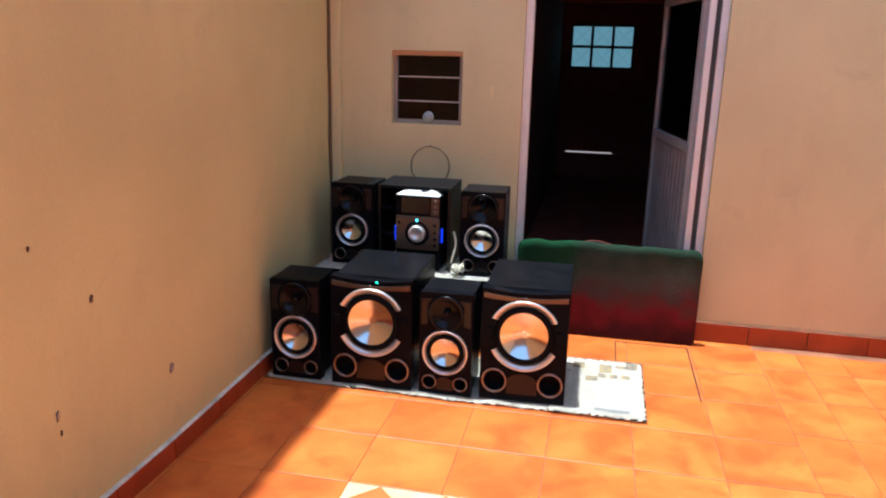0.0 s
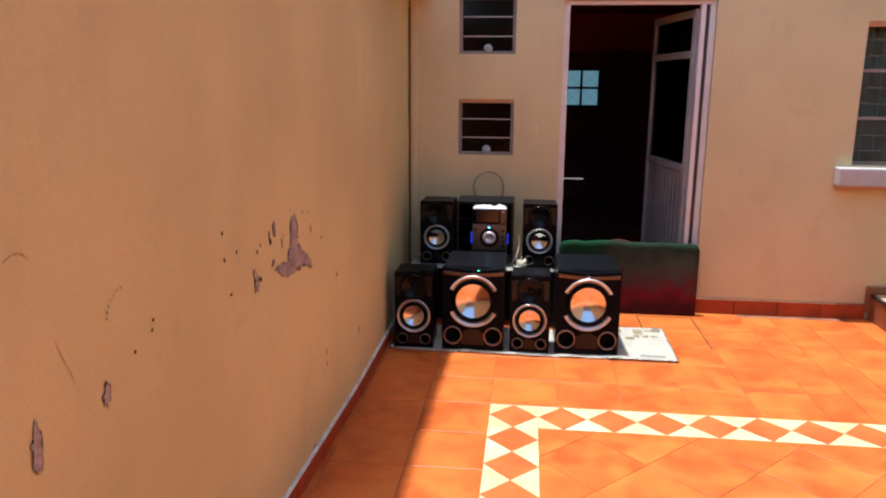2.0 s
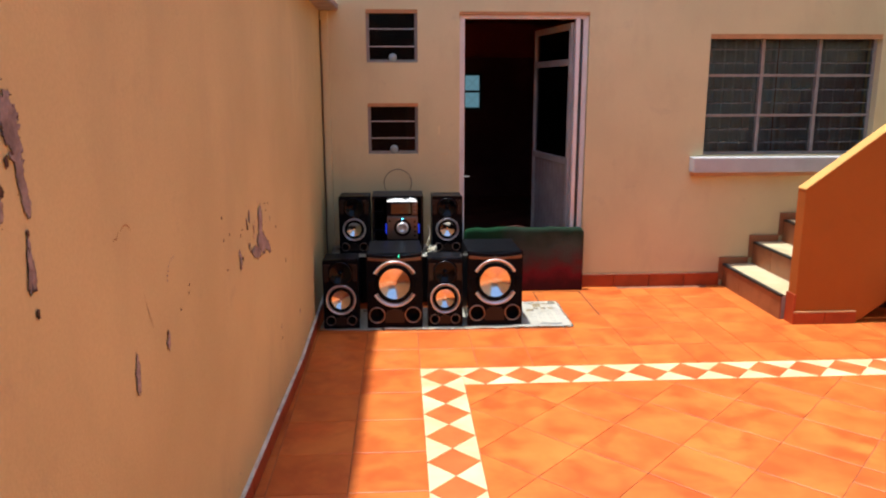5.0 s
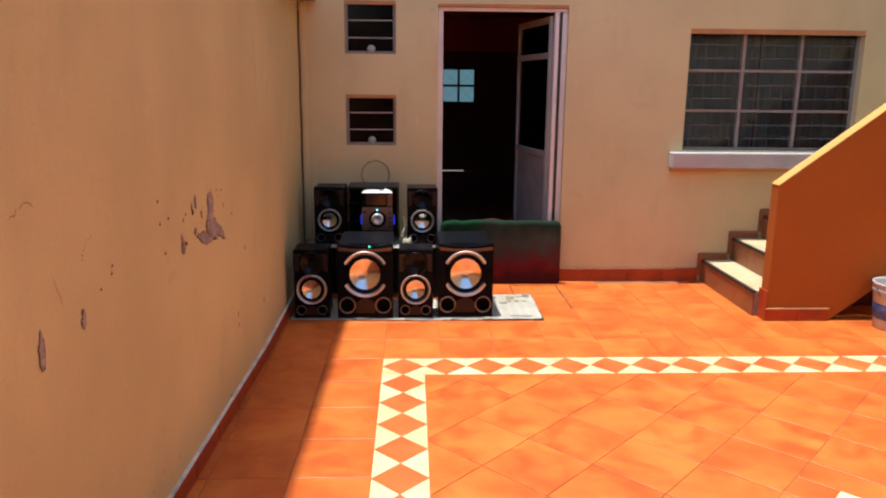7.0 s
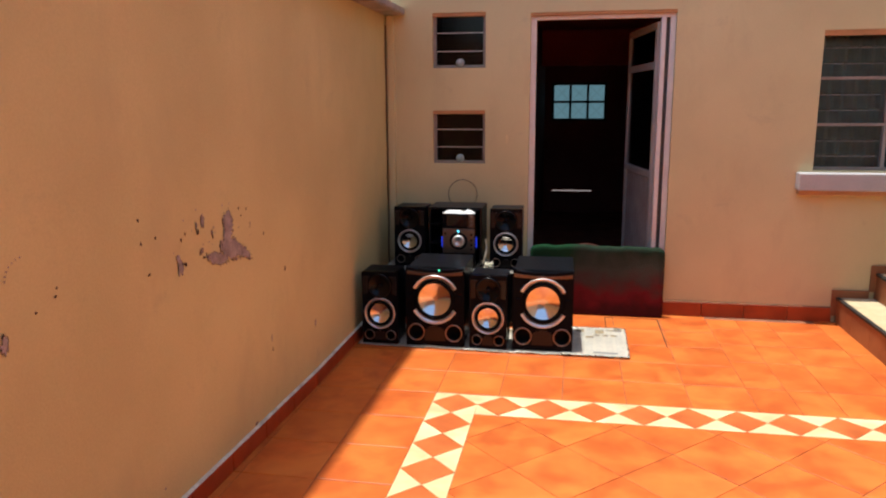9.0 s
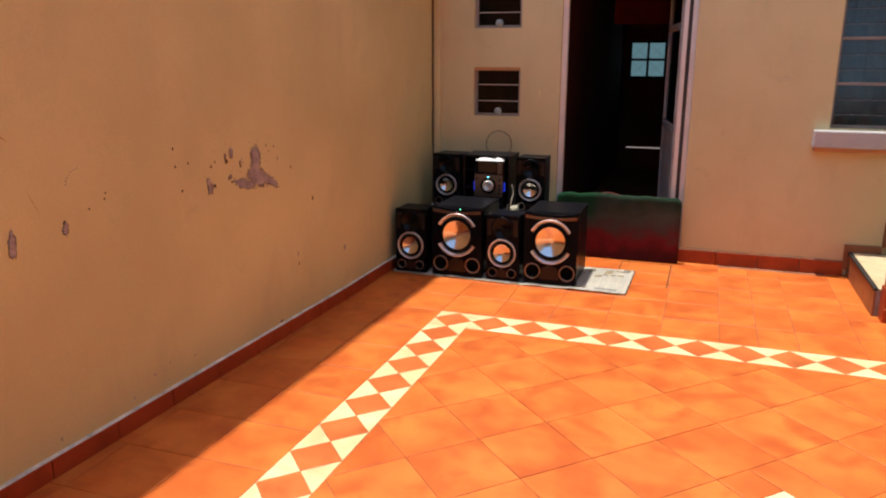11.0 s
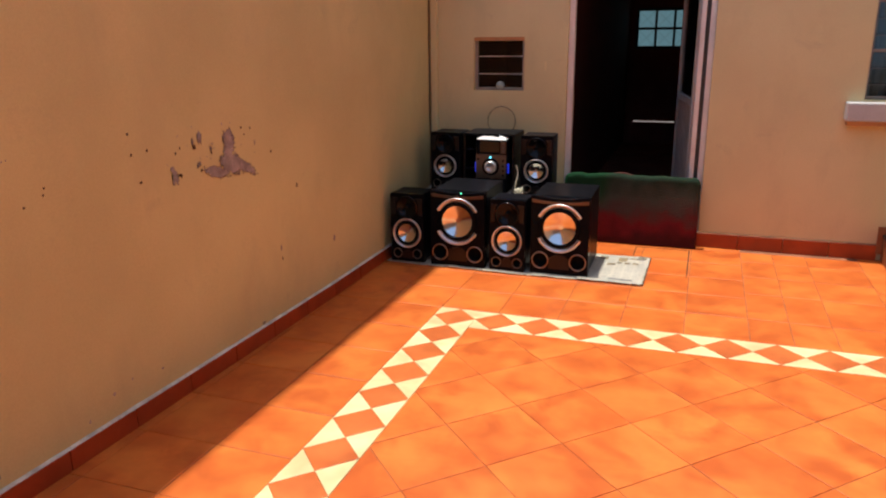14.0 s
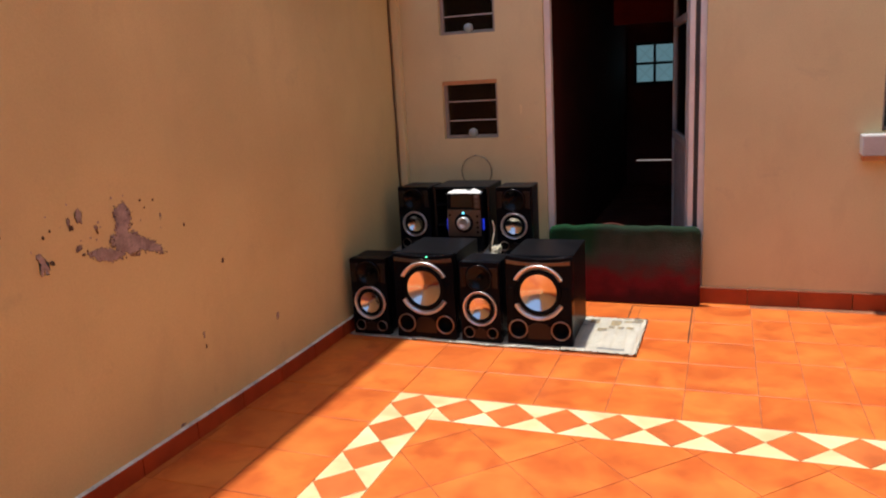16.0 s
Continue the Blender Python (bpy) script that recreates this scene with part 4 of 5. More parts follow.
def driver(parent, cx, cz, y, r_cone, r_ring, gaps, prefix=""):
    bm = lathe(B(), [(r_cone, y - 0.006), (r_cone * 0.62, y + r_cone * 0.14), (r_cone * 0.22, y + r_cone * 0.29), (r_cone * 0.10, y + r_cone * 0.30),
                     (0.0005, y + r_cone * 0.29)], cx, cz, 48)
    part("cone", bm, M_CONE, parent, "spun aluminium cone")
    rs = r_cone + (r_ring[0] - r_cone) * 0.98
    mid = (r_cone + rs) / 2
    bm = lathe(B(), [(r_cone - 0.001, y - 0.005), (r_cone + 0.004, y - 0.012), (mid, y - 0.017), (rs - 0.004, y - 0.010), (rs, y - 0.002), (rs, y + 0.004)], cx, cz, 48)
    part("surround", bm, M_RUBBER, parent, "black rubber surround")
    for a, b in gaps:
        bm = ring(B(), r_ring[0], r_ring[1], y, 0.012, cx, cz, a, b, 44)
        part("trim_ring", bm, M_RING, parent, "satin silver trim ring")


def port(parent, cx, cz, y, r):
    bm = lathe(B(), [(r * 0.86, y - 0.003), (r * 0.74, y + 0.02), (r * 0.70, y + 0.046), (0.001, y + 0.046)], cx, cz, 28)
    p = part("bass_port", bm, M_RUBBER, parent)
    part("port_rim", lathe(B(), [(r * 0.84, y), (r * 0.86, y - 0.007), (r * 0.94, y - 0.009), (r, y - 0.005), (r, y + 0.001)], cx, cz, 28), M_RIM, p, "copper tinted rim")


def front_with_holes(outer, holes, y0, y1):
    """A baffle plate with round openings; its rim runs back to y1."""
    bm = B()
    loops = [outer] + [[(cx + r * math.cos(2 * math.pi * i / 40), cz + r * math.sin(2 * math.pi * i / 40)) for i in range(40)] for cx, cz, r in holes]
    edges = []
    for k, lp in enumerate(loops):
        vs = [bm.verts.new((x, y0, z)) for x, z in lp]
        edges += [bm.edges.new((a, b)) for a, b in zip(vs, vs[1:] + vs[:1])]
        if k == 0:
            first = vs
    bmesh.ops.triangle_fill(bm, edges=edges, use_beauty=True, use_dissolve=False)
    back = [bm.verts.new((v.co.x * 1.0, y1, v.co.z)) for v in first]
    n = len(first)
    for i in range(n):
        bm.faces.new((first[i], first[(i + 1) % n], back[(i + 1) % n], back[i]))
    bmesh.ops.recalc_face_normals(bm, faces=bm.faces)
    return bm


def subwoofer():
    """Big bass cabinet, front towards -y, origin at the middle of the front foot line."""
    s = thing("subwoofer", (0, 0, 0), "large black subwoofer with an aluminium cone on newspaper", "loudspeaker", "stacked hi-fi speakers")
    w, h, d = 0.372, 0.500, 0.49
    bm = box(B(), -w / 2 + 0.004, w / 2 - 0.004, 0.058, d, 0.012, h - 0.006, 0.006)
    part("cabinet", bm, M_CAB, s)
    # front baffle, slightly crowned, with a scooped top edge
    poly = [(-w / 2, 0.0), (w / 2, 0.0), (w / 2, h)] + [(w / 2 - w * i / 10, h - 0.016 * math.sin(math.pi * i / 10)) for i in range(1, 10)] + [(-w / 2, h)]
    bm = front_with_holes(poly, [(0, 0.300, 0.128), (-0.121, 0.088, 0.050), (0.121, 0.088, 0.050)], 0.0, 0.06)
    part("front_baffle", bm, M_GLOSS, s)
    driver(s, 0, 0.300, 0.0, 0.103, (0.130, 0.156), ((28, 152), (208, 332)))
    for x in (-0.152, 0.152):
        bm = box(B(), x - 0.016, x + 0.016, -0.010, 0.0, 0.272, 0.328, 0.004)
        part("clamp", bm, M_GLOSS, s)
    for x in (-0.121, 0.121):
        port(s, x, 0.088, 0.0, 0.056)
    bm = prism(B(), [(-0.066, 0.035), (0.066, 0.035), (0.066, 0.10), (0.04, 0.122), (0.0, 0.130), (-0.04, 0.122), (-0.066, 0.10)], -0.006, 0.0)
    part("foot_plate", bm, M_TRIM, s, "smoky dark lower plate")
    pts = [(-w / 2 + 0.008 + (w - 0.016) * i / 12) for i in range(13)]
    poly = [(x, h - 0.040 - 0.010 * (1 - (2 * x / w) ** 2)) for x in pts] + [(x, h - 0.018 - 0.016 * (1 - (2 * x / w) ** 2)) for x in reversed(pts)]
    bm = prism(B(), poly, -0.008, 0.0)
    part("top_trim", bm, M_BRONZE, s, "curved dark bronze trim strip")
    bm = lathe(B(), [(0.0001, -0.012), (0.005, -0.011), (0.006, -0.007)], 0.0, 0.466, 12)
    part("badge", bm, M_SILVER, s)
    for x in (-w / 2 + 0.03, w / 2 - 0.03):
        for y in (0.04, d - 0.04):
            bm = upright(B(), [(0.0, 0.0), (0.016, 0.0), (0.018, 0.012), (0.0, 0.0125)], x, y, 12)
            part("rubber_foot", bm, M_RUBBER, s)
    return s


def satellite(k=1.0):
    """Two-way speaker with a horn above and an aluminium woofer below."""
    s = thing("bookshelf_speaker", (0, 0, 0), "black two-way speaker with horn and aluminium woofer", "loudspeaker", "stacked hi-fi speakers")
    w, h, d = 0.236, 0.462, 0.235
    bm = box(B(), -w / 2 + 0.003, w / 2 - 0.003, 0.048, d, 0.008, h - 0.003, 0.005)
    part("cabinet", bm, M_CAB, s)
    bm = front_with_holes([(-w / 2, 0.0), (w / 2, 0.0), (w / 2, h - 0.006), (w / 2 - 0.006, h), (-w / 2 + 0.006, h), (-w / 2, h - 0.006)], [(0, 0.197, 0.081 * k), (0, 0.372, 0.070), (-0.07, 0.055, 0.029), (0.07, 0.055, 0.029)], 0.0, 0.05)
    part("front_baffle", bm, M_GLOSS, s)
    driver(s, 0, 0.197, 0.0, 0.063 * k, (0.083 * k, 0.101 * k), ((0, 360),))
    for x in (-0.070, 0.070):
        port(s, x, 0.055, 0.0, 0.033)
    bm = prism(B(), [(-0.038, 0.022), (0.038, 0.022), (0.038, 0.068), (0.0, 0.085), (-0.038, 0.068)], -0.005, 0.0)
    part("foot_plate", bm, M_TRIM, s, "smoky dark lower plate")
    bm = lathe(B(), [(0.078, -0.001), (0.079, -0.010), (0.073, -0.014), (0.058, 0.004), (0.036, 0.014), (0.016, 0.018), (0.0001, 0.018)], 0, 0.372, 32)
    part("horn", bm, M_HORN, s, "black tweeter horn")
    bm = lathe(B(), [(0.0001, -0.004), (0.010, -0.002), (0.015, 0.008), (0.016, 0.017)], 0, 0.372, 20)
    part("tweeter", bm, M_HORN, s)
    for sx in (-1, 1):
        poly = [(sx * 0.080, 0.322), (sx * 0.109, 0.315), (sx * 0.109, 0.432), (sx * 0.062, 0.432), (sx * 0.082, 0.405)]
        bm = prism(B(), poly, -0.005, 0.0)
        part("side_trim", bm, M_TRIM, s, "smoky dark trim beside the horn")
    bm = lathe(B(), [(0.0001, -0.016), (0.003, -0.015), (0.004, -0.010)], 0, 0.298, 10)
    part("badge", bm, M_SILVER, s)
    return s


FRONT, LIFT = 3.972, 0.014
GROW = Matrix.Diagonal((1.012, 1.0, 1.035, 1.0))
BACK = Matrix.Diagonal((0.965, 1.0, 0.940, 1.0))
sub = subwoofer()
sub.matrix_world = pose(0.512, FRONT - 0.008, LIFT, 0, 0, 0) @ GROW
copy_thing(sub, pose(1.198, FRONT + 0.008, LIFT, 0, 0, 0.6))
SHELF = 0.397
sat = satellite()
sat.matrix_world = pose(0.149, FRONT - 0.004, LIFT, 0, 0, 0.5) @ GROW
copy_thing(sat, pose(0.855, FRONT - 0.008, LIFT, 0, 0, -0.6))
rear = satellite(0.90)
rear.matrix_world = pose(0.211, 4.605, SHELF, 0, 0, -1.5) @ BACK
copy_thing(rear, pose(0.908, 4.575, SHELF, 0, 0, 1.0))
bm = lathe(B(), [(0.0001, -0.013), (0.004, -0.012), (0.005, -0.009)], 0.03, 0.486, 12)
part("power_lamp", bm, M_GREEN, sub, "small green power lamp")

# low bench that carries the back row
bench = thing("low_bench", (0.025, 4.510, 0), "low dark wooden bench covered with newspaper", "bench")
bm = box(B(), 0, 1.03, 0.0, 0.43, 0.360, 0.390, 0.004)
part("bench_top", bm, M_CAB, bench)
for x in (0.0, 0.98):
    for y in (0.01, 0.37):
        bm = box(B(), x, x + 0.05, y, y + 0.05, 0.0, 0.360, 0.003)
        part("leg", bm, M_CAB, bench)
# Added dark panel that keeps the gaps between the speakers black.
part("apron", box(B(), 0.052, 0.978, 0.012, 0.030, 0.03, 0.359, 0.002), M_CAB, bench)
newspaper(0.030, 4.495, 0.98, 0.44, 0.0, 61, 0.388, True, "newspapers on the bench")

# open black box behind the stereo
rack = thing("open_rack", (0.345, 4.635, SHELF), "open black hi-fi box standing round the stereo", "rack")
rw, rh, rd = 0.385, 0.430, 0.30
for nm, a in (("side_panel", (0, 0.014, 0, rd, 0, rh)), ("side_panel", (rw - 0.014, rw, 0, rd, 0, rh)), ("top_panel", (0.014, rw - 0.014, 0, rd, rh - 0.016, rh)),
              ("back_panel", (0.014, rw - 0.014, rd - 0.01, rd, 0, rh - 0.016)), ("shelf", (0.014, 0.075, 0.02, rd - 0.01, 0.16, 0.172)),
              ("shelf", (0.014, 0.075, 0.02, rd - 0.01, 0.30, 0.312))):
    bm = box(B(), *a, 0.002)
    part(nm, bm, M_CAB, rack)
for x in (0.001, rw - 0.013):
    bm = box(B(), x, x + 0.012, -0.003, -0.0005, 0.0, rh)
    part("edge_strip", bm, M_TRIM, rack, "worn grey front edge")

# stereo head unit
st = thing("stereo_system", (0.572, 4.575, SHELF), "compact hi-fi stereo with black display and silver control panel", "stereo")
sw, shh = 0.232, 0.392
part("case", box(B(), -sw / 2, sw / 2, 0.012, 0.30, 0.004, shh, 0.006), M_CAB, st)
part("upper_front", box(B(), -sw / 2 + 0.002, sw / 2 - 0.002, 0.0, 0.012, 0.287, shh - 0.002, 0.003), M_GLOSS, st)
part("display", box(B(), -0.085, 0.062, -0.003, 0.0, 0.302, 0.385, 0.002), M_SCREEN, st, "dark display window")
part("button_plate", box(B(), 0.070, 0.112, -0.003, 0.0, 0.295, 0.388, 0.002), M_BRONZE, st)
for z in (0.315, 0.342, 0.370):
    part("button", lathe(B(), [(0.0001, -0.009), (0.008, -0.008), (0.009, -0.003)], 0.091, z, 14), M_SILVER, st)
part("lower_front", box(B(), -sw / 2 + 0.002, sw / 2 - 0.002, -0.006, 0.012, 0.112, 0.280, 0.005), M_SILVER, st, "brushed silver control panel")
part("trim_bar", box(B(), -sw / 2 + 0.004, sw / 2 - 0.004, -0.010, 0.0, 0.281, 0.288, 0.002), M_BRONZE, st, "bronze trim bar")
part("dock_front", box(B(), -sw / 2 + 0.004, sw / 2 - 0.004, 0.0, 0.012, 0.012, 0.104, 0.004), M_GLOSS, st)
part("cassette_slot", box(B(), -0.07, 0.05, -0.003, 0.0, 0.068, 0.078, 0.001), M_BRONZE, st)
part("dial_well", lathe(B(), [(0.064, -0.006), (0.062, -0.011), (0.050, -0.011), (0.047, -0.006)], 0, 0.200, 40), M_GLOSS, st)
part("volume_dial", lathe(B(), [(0.043, -0.006), (0.042, -0.026), (0.038, -0.031), (0.026, -0.030), (0.020, -0.024), (0.0001, -0.023)], 0, 0.200, 40), M_RING, st, "silver volume dial")
for z in (0.140, 0.172, 0.206, 0.246):
    part("button", lathe(B(), [(0.0001, -0.011), (0.007, -0.010), (0.008, -0.006)], 0.092, z, 14), M_GLOSS, st)
part("button", lathe(B(), [(0.0001, -0.011), (0.007, -0.010), (0.008, -0.006)], -0.096, 0.252, 14), M_GLOSS, st)
for x in (-sw / 2 - 0.007, sw / 2 + 0.007):
    part("side_lamp", box(B(), x - 0.005, x + 0.005, 0.02, 0.04, 0.150, 0.225, 0.004), M_BLUE, st, "blue side light")
part("display_lamp", lathe(B(), [(0.0001, -0.010), (0.006, -0.009), (0.007, -0.005)], -0.002, 0.268, 12), M_CYAN, st, "cyan light")

# crumpled white cloth on top of the stereo
cloth = thing("white_cloth", (0.572, 4.575, SHELF + shh), "crumpled white cloth lying on the stereo", "cloth")
bm = B()
nx, ny = 36, 20
g = []
for i in range(nx + 1):
    row = []
    for j in range(ny + 1):
        u, v = i / nx, j / ny
        e = min(u, 1 - u, v, 1 - v) * 6
        z = 0.003 + min(1, e) * (0.014 + 0.020 * noise.noise((u * 6, v * 4, 3)) + 0.012 * noise.noise((u * 15, v * 11, 8)))
        row.append(bm.verts.new((-0.112 + 0.222 * u + 0.012 * noise.noise((v * 5, u * 2, 1)), 0.004 + 0.15 * v + 0.012 * noise.noise((u * 6, 2, 1)), max(0.002, z))))
    g.append(row)
for i in range(nx):
    for j in range(ny):
        bm.faces.new((g[i][j], g[i + 1][j], g[i + 1][j + 1], g[i][j + 1])).smooth = True
part("cloth", bm, M_CLOTH, cloth)

# cream cable hanging from the stereo, and its coil
pts = [(0.762 + 0.012 * math.sin(i * 0.5), 4.575 + 0.006 * math.sin(i * 0.8), 0.615 - i * 0.0205) for i in range(10)]
cab = thing("cream_cable", (0, 0, 0), "cream cable hanging beside the stereo, coiled on the bench", "cable")
tube("hanging_run", pts, 0.006, M_CABLE, cab)
pts = []
for i in range(70):
    a = i * 0.55
    pts.append((0.793 + (0.022 + 0.012 * math.sin(i * 0.37)) * math.cos(a), 4.550 + (0.028 + 0.01 * math.cos(i * 0.23)) * math.sin(a), 0.408 + 0.0006 * i + 0.010 * math.sin(i * 0.71) ** 2))
tube("coil", pts, 0.0045, M_CABLE, cab)
for k in range(3):
    pts = [(0.70 + 0.02 * k + 0.02 * math.sin(i * 0.4 + k), 4.535 + 0.02 * k, 0.408 + 0.05 * abs(math.sin(i * 0.25 + k))) for i in range(14)]
    tube("speaker_wire", [(p[0] + 0.006 * i, p[1], p[2]) for i, p in enumerate(pts)], 0.003, M_WIRE, cab, False, "dark speaker wire")

# wire ring on the wall
ringt = thing("wire_loop", (0.540, 4.985, 0.882), "thin dark wire loop hanging from a nail on the wall", "wire loop")
tube("loop", [(0.109 * math.cos(2 * math.pi * i / 48), 0, 0.109 * math.sin(2 * math.pi * i / 48)) for i in range(48)], 0.0028, M_WIRE, ringt, True)
part("nail", lathe(B(), [(0.0001, -0.012), (0.005, -0.011), (0.005, -0.009), (0.002, -0.009), (0.002, 0.012)], 0, 0.113, 10), M_WIRE, ringt)

# ---- floor tiles ----
TOP = 0.0035
GAP = 0.0034


def clip(poly, axis, limit, keep_less):
    out = []
    for a, b in zip(poly, poly[1:] + poly[:1]):
        ia, ib = (a[axis] <= limit) == keep_less, (b[axis] <= limit) == keep_less
        if ia:
            out.append(a)
        if ia != ib:
            t = (limit - a[axis]) / (b[axis] - a[axis])
            out.append((a[0] + t * (b[0] - a[0]), a[1] + t * (b[1] - a[1])))
    return out


def shrink(poly, d):
    """Move the edges of a convex counter-clockwise polygon inwards by d."""
    n = len(poly)
    lines = []
    for a, b in zip(poly, poly[1:] + poly[:1]):
        dx, dy = b[0] - a[0], b[1] - a[1]
        l = math.hypot(dx, dy)
        if l < 1e-6:
            continue
        nx, ny = -dy / l, dx / l
        lines.append((nx, ny, nx * a[0] + ny * a[1] + d))
    out = []
    for p, q in zip(lines[-1:] + lines[:-1], lines):
        det = p[0] * q[1] - p[1] * q[0]
        if abs(det) < 1e-6:
            continue
        out.append(((p[2] * q[1] - p[1] * q[2]) / det, (p[0] * q[2] - p[2] * q[0]) / det))
    return out


def area(poly):
    return sum(a[0] * b[1] - b[0] * a[1] for a, b in zip(poly, poly[1:] + poly[:1])) / 2


def slab_verts(poly, top):
    """A thin bevelled tile over a polygon: vertices and faces."""
    inner = shrink(poly, 0.0022)
    if len(inner) != len(poly) or area(inner) <= 0:
        inner = poly
    n = len(poly)
    v = [(x, y, -0.001) for x, y in poly] + [(x, y, top - 0.0012) for x, y in poly] + [(x, y, top) for x, y in inner]
    f = [tuple(range(2 * n, 3 * n))]
    for k in (0, n):
        f += [(k + i, k + (i + 1) % n, k + n + (i + 1) % n, k + n + i) for i in range(n)]
    return v, f


rest = {}
trnd = random.Random(17)


def tile(name, poly, material, top=TOP, gap=GAP):
    poly = shrink(poly, gap / 2)
    if len(poly) < 3 or area(poly) < 0.0004:
        return
    cx = sum(p[0] for p in poly) / len(poly)
    cy = sum(p[1] for p in poly) / len(poly)
    top = top + trnd.uniform(-0.0005, 0.0005)
    near = -0.2 < cy and cx < 4.2
    if near:
        v, f = slab_verts([(x - cx, y - cy) for x, y in poly], top)
        me = bpy.data.meshes.new(name)
        me.from_pydata(v, [], f)
        me.materials.append(material)
        o = new(name, me)
        o.parent, o.location = floor, (cx, cy, 0)
    else:
        v, f = slab_verts(poly, top)
        vs, fs = rest.setdefault(material.name, ([], [], material))[:2]
        k = len(vs)
        vs += v
        fs += [tuple(i + k for i in q) for q in f]


BX0, BY1, PX_, PY_ = 0.6625, 3.210, 0.2398, 0.2497
NX, NY = 16, 21
BX1, BY0 = BX0 + NX * PX_, BY1 - NY * PY_


def border(cells_x, cells_y, px, py, put):
    """A ring of square cells, each with an inscribed diamond; cream triangles fill between. put maps local to floor."""
    def tri(name, pts, m):
        q = [put(*p) for p in pts]
        if area(q) < 0:
            q = q[::-1]
        tile(name, q, m, TOP, 0.0016)
    ring_cells = [(i, j) for i in range(cells_x) for j in range(cells_y) if i in (0, cells_x - 1) or j in (0, cells_y - 1)]
    inside = set(ring_cells)
    for i, j in ring_cells:
        x, y = i * px, j * py
        mx, my = x + px / 2, y + py / 2
        tri("diamond_tile", [(mx, y), (x + px, my), (mx, y + py), (x, my)], M_DIAMOND)
        # each corner triangle joins with its neighbour along the ring
        horizontal = j in (0, cells_y - 1) and (i + 1, j) in inside
        if horizontal:
            for yy in (y, y + py):
                corner = i in (0,) or i + 1 in (cells_x - 1,)
                tri("triangle_tile", [(mx, yy), (mx + px, yy), (x + px, my)] if not (corner and ((yy == y) == (j > 0))) else
                    ([(x + px, yy), (mx + px, yy), (x + px, my)] if i == 0 else [(mx, yy), (x + px, yy), (x + px, my)]), M_CREAM)
        if i in (0, cells_x - 1) and (i, j + 1) in inside:
            for xx in (x, x + px):
                corner = j == 0 or j + 1 == cells_y - 1
                tri("triangle_tile", [(xx, my), (xx, my + py), (mx, y + py)] if not (corner and ((xx == x) == (i > 0))) else
                    ([(xx, y + py), (xx, my + py), (mx, y + py)] if j == 0 else [(xx, my), (xx, y + py), (mx, y + py)]), M_CREAM)
        for ci, xx in ((0, x), (cells_x - 1, x + px)):
            for cj, yy in ((0, y), (cells_y - 1, y + py)):
                if i == ci and j == cj:
                    tri("triangle_tile", [(xx, yy), (mx, yy), (xx, my)], M_CREAM)
                    ox, oy = (x + px, y + py) if (ci == 0 and cj == 0) else (x + px if ci == 0 else x, y + py if cj == 0 else y)
                    tri("triangle_tile", [(ox, oy), (mx, oy), (ox, my)], M_CREAM)


border(NX, NY, PX_, PY_, lambda u, v: (BX0 + u, BY0 + v))

# middle medallion: the same border on its corner
TIP = (2.551, 1.691)
C = math.sqrt(0.5)
MED, MP = 6, 0.2388


def med(u, v):
    return (TIP[0] - C * u + C * v, TIP[1] - C * u - C * v)


border(MED, MED, MP, MP, med)

# tiles laid on the diagonal inside the border
NODE, HALF = (2.077, 2.418), (0.2371, 0.2431)
SIDE = math.hypot(*HALF)


def lattice(m, n):
    return (NODE[0] + (m - n) * HALF[0], NODE[1] - (m + n) * HALF[1])


def med_uv(p):
    du, dv = p[0] - TIP[0], p[1] - TIP[1]
    return (-C * du - C * dv, C * du - C * dv)


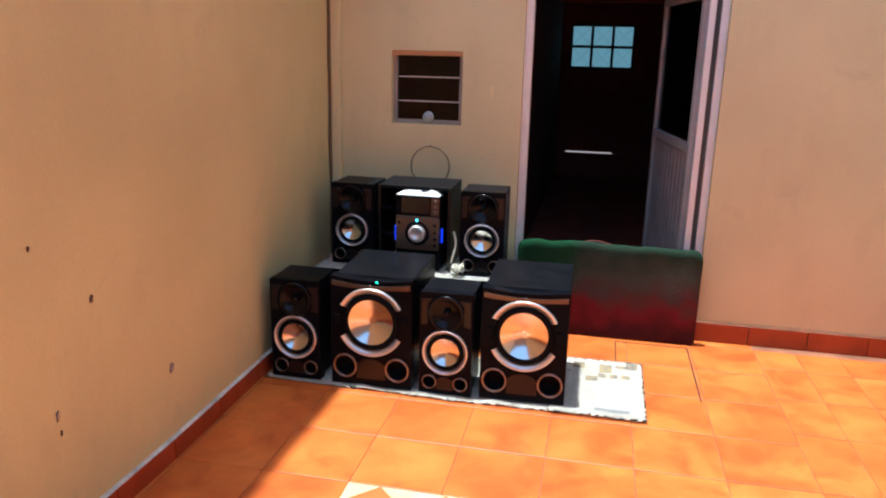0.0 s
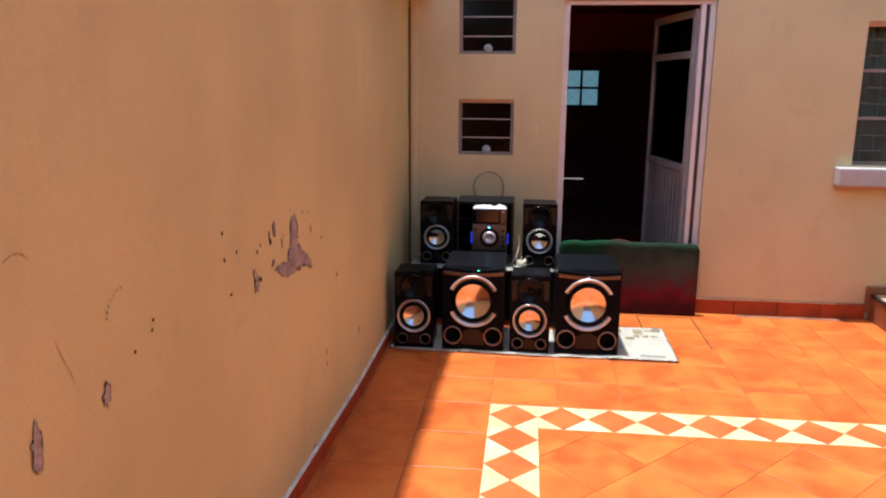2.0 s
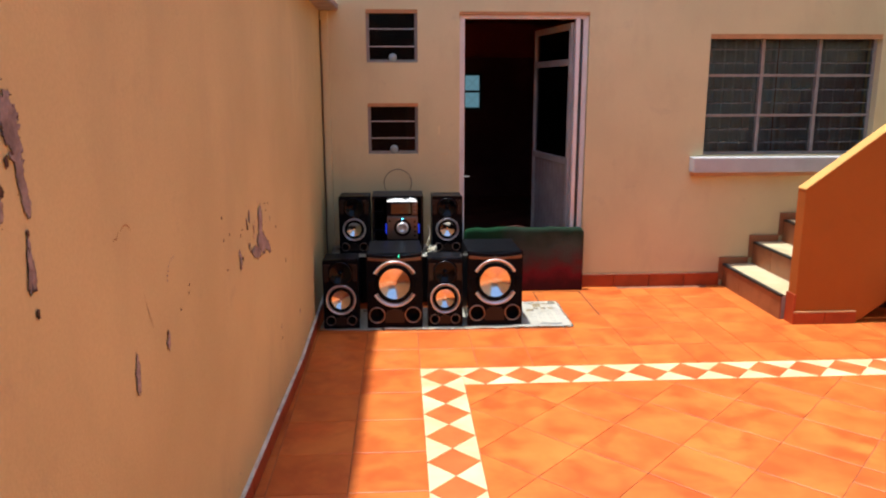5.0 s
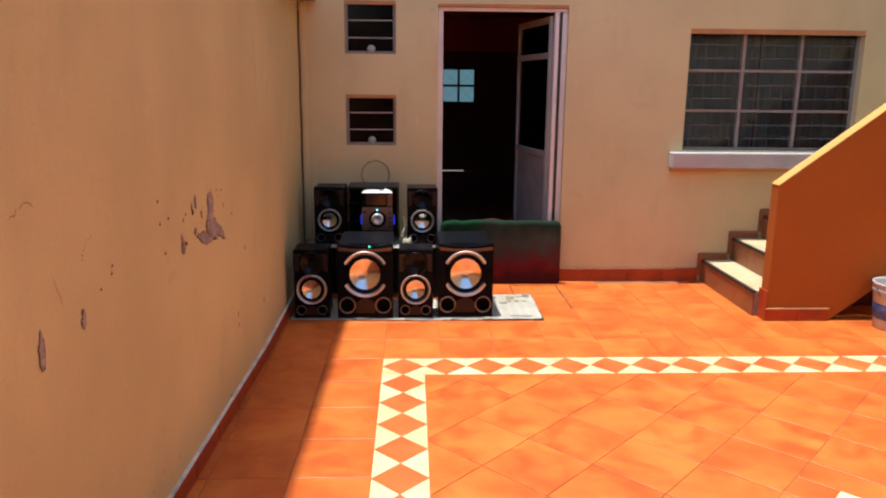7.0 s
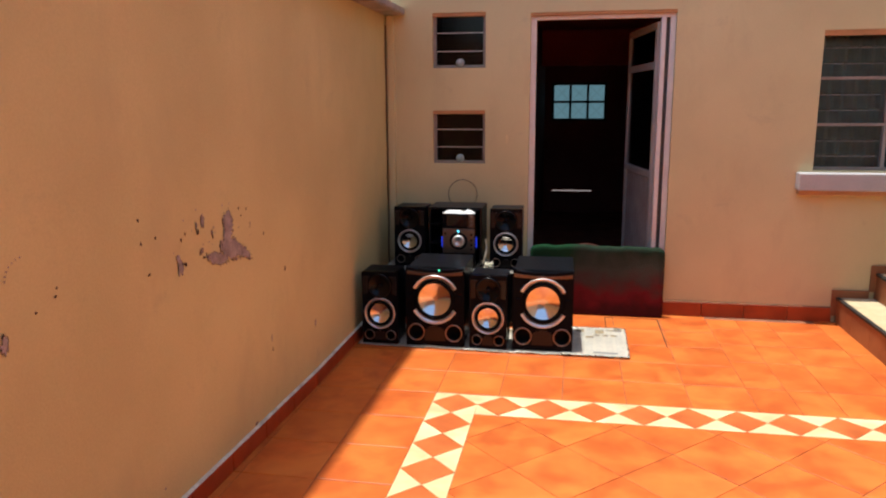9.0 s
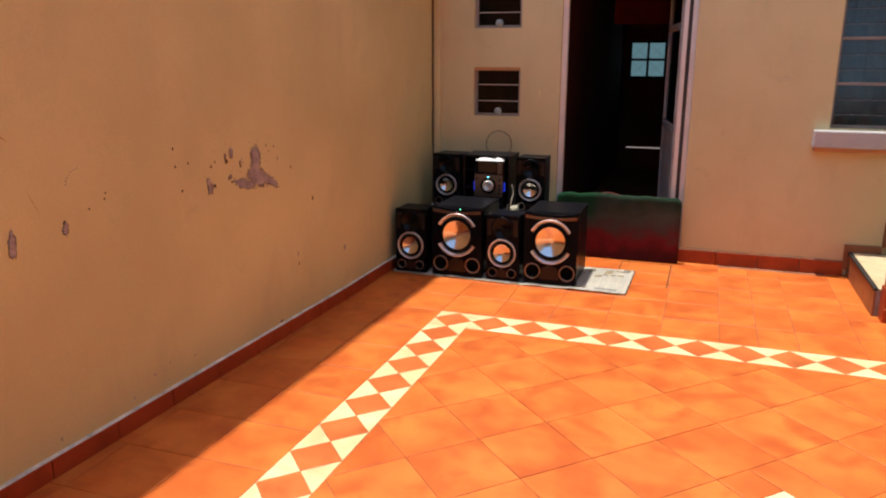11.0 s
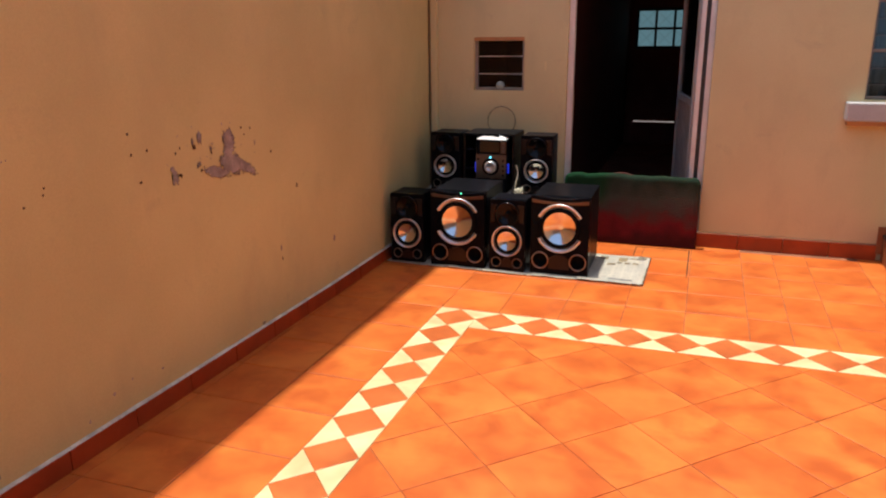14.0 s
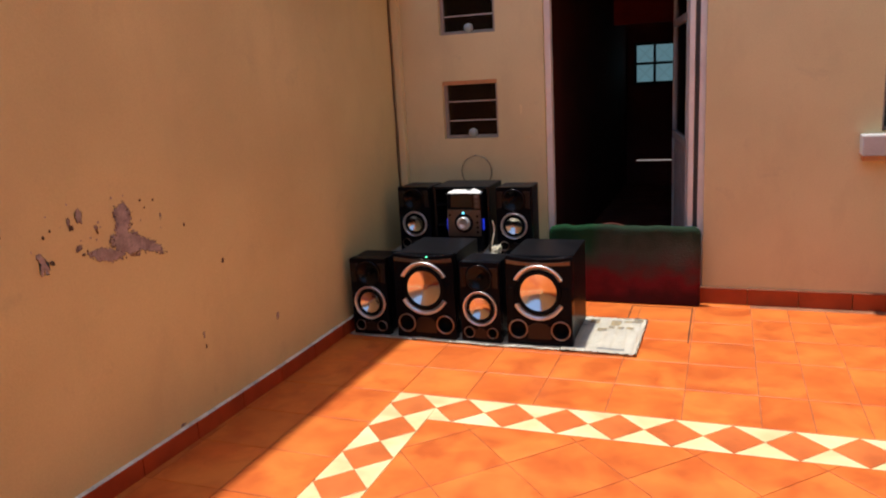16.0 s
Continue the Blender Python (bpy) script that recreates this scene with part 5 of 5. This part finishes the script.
for m in range(-14, 22):
    for n in range(-14, 22):
        poly = [lattice(m, n), lattice(m + 1, n), lattice(m + 1, n + 1), lattice(m, n + 1)]
        if area(poly) < 0:
            poly = poly[::-1]
        for axis, lim, less in ((0, BX0 + PX_, False), (0, BX1 - PX_, True), (1, BY0 + PY_, False), (1, BY1 - PY_, True)):
            poly = clip(poly, axis, lim, less)
            if len(poly) < 3:
                break
        if len(poly) < 3:
            continue
        uv = [med_uv(p) for p in poly]
        size = MED * MP
        pieces = []
        left = uv
        for axis, lim, less in ((0, 0.0, True), (0, size, False), (1, 0.0, True), (1, size, False)):
            pieces.append(clip(left, axis, lim, less))
            left = clip(left, axis, lim, not less)
        inner_ring = left
        for axis, lim, less in ((0, MP, False), (0, size - MP, True), (1, MP, False), (1, size - MP, True)):
            inner_ring = clip(inner_ring, axis, lim, less) if len(inner_ring) > 2 else []
        pieces.append(inner_ring)
        if len(left) < 3 or abs(area(left)) < 1e-4:
            tile("floor_tile", poly, M_TILE)
            continue
        for q in pieces:
            if len(q) > 2:
                q = [med(*p) for p in q]
                if area(q) < 0:
                    q = q[::-1]
                tile("floor_tile", q, M_TILE)

# straight tiles between border and walls
cols = [-0.14, -0.004, 0.329, 0.663, 1.004, 1.339, 1.674, 2.007, 2.335, 2.545, 2.757, 3.09, 3.425, 3.76, 4.095, 4.43, 4.765, 5.10, 5.31]
rows = [BY1 + 0.341 * k for k in range(6)]
rows = sorted([BY1 - 0.341 * k for k in range(1, 23)] + rows) + [4.98]
for xa, xb in zip(cols, cols[1:]):
    for ya, yb in zip(rows, rows[1:]):
        if yb - ya < 0.02:
            continue
        shift = 0.10 if 2.3 < xa < 2.8 and ya > 3.5 else 0.0
        ya2, yb2 = ya + (shift if ya > 3.6 else 0), (yb + shift if yb < 4.9 else yb)
        poly = [(xa, ya2), (xb, ya2), (xb, yb2), (xa, yb2)]
        cx, cy = (xa + xb) / 2, (ya + yb) / 2
        if BX0 - 0.01 < cx < BX1 + 0.01 and BY0 < cy < BY1:
            if xb > BX1 + 0.02 and xa < BX1:
                tile("floor_tile", [(BX1, ya2), (xb, ya2), (xb, yb2), (BX1, yb2)], M_TILE)
            continue
        if cx < BX1 and cy < BY0 and yb > BY0:
            yb2 = min(yb2, BY0)
            poly = [(xa, ya2), (xb, ya2), (xb, yb2), (xa, yb2)]
        if xa < BX1 < xb and cy > BY0 and cy < BY1:
            poly = [(max(xa, BX1), ya2), (xb, ya2), (xb, yb2), (max(xa, BX1), yb2)]
        tile("floor_tile", poly, M_TILE)
for vs, fs, m in rest.values():
    me = bpy.data.meshes.new("far_tiles")
    me.from_pydata(vs, [], fs)
    me.materials.append(m)
    o = new("far_tiles", me)
    o.parent = floor
    tagged(o, "tiles on the far part of the patio", kind="stuff")

# inspection cover cut into the floor
cover = thing("inspection_cover", (1.615, 4.20, 0.0), "tiled inspection cover with open dark joints in the floor", "floor cover")
for a in ((0, 0.006, 0, 0.65), (0.372, 0.379, 0, 0.65), (0.006, 0.372, 0.644, 0.65)):
    part("open_joint", box(B(), *a, 0.001, 0.0052), M_BLACKGAP, cover)
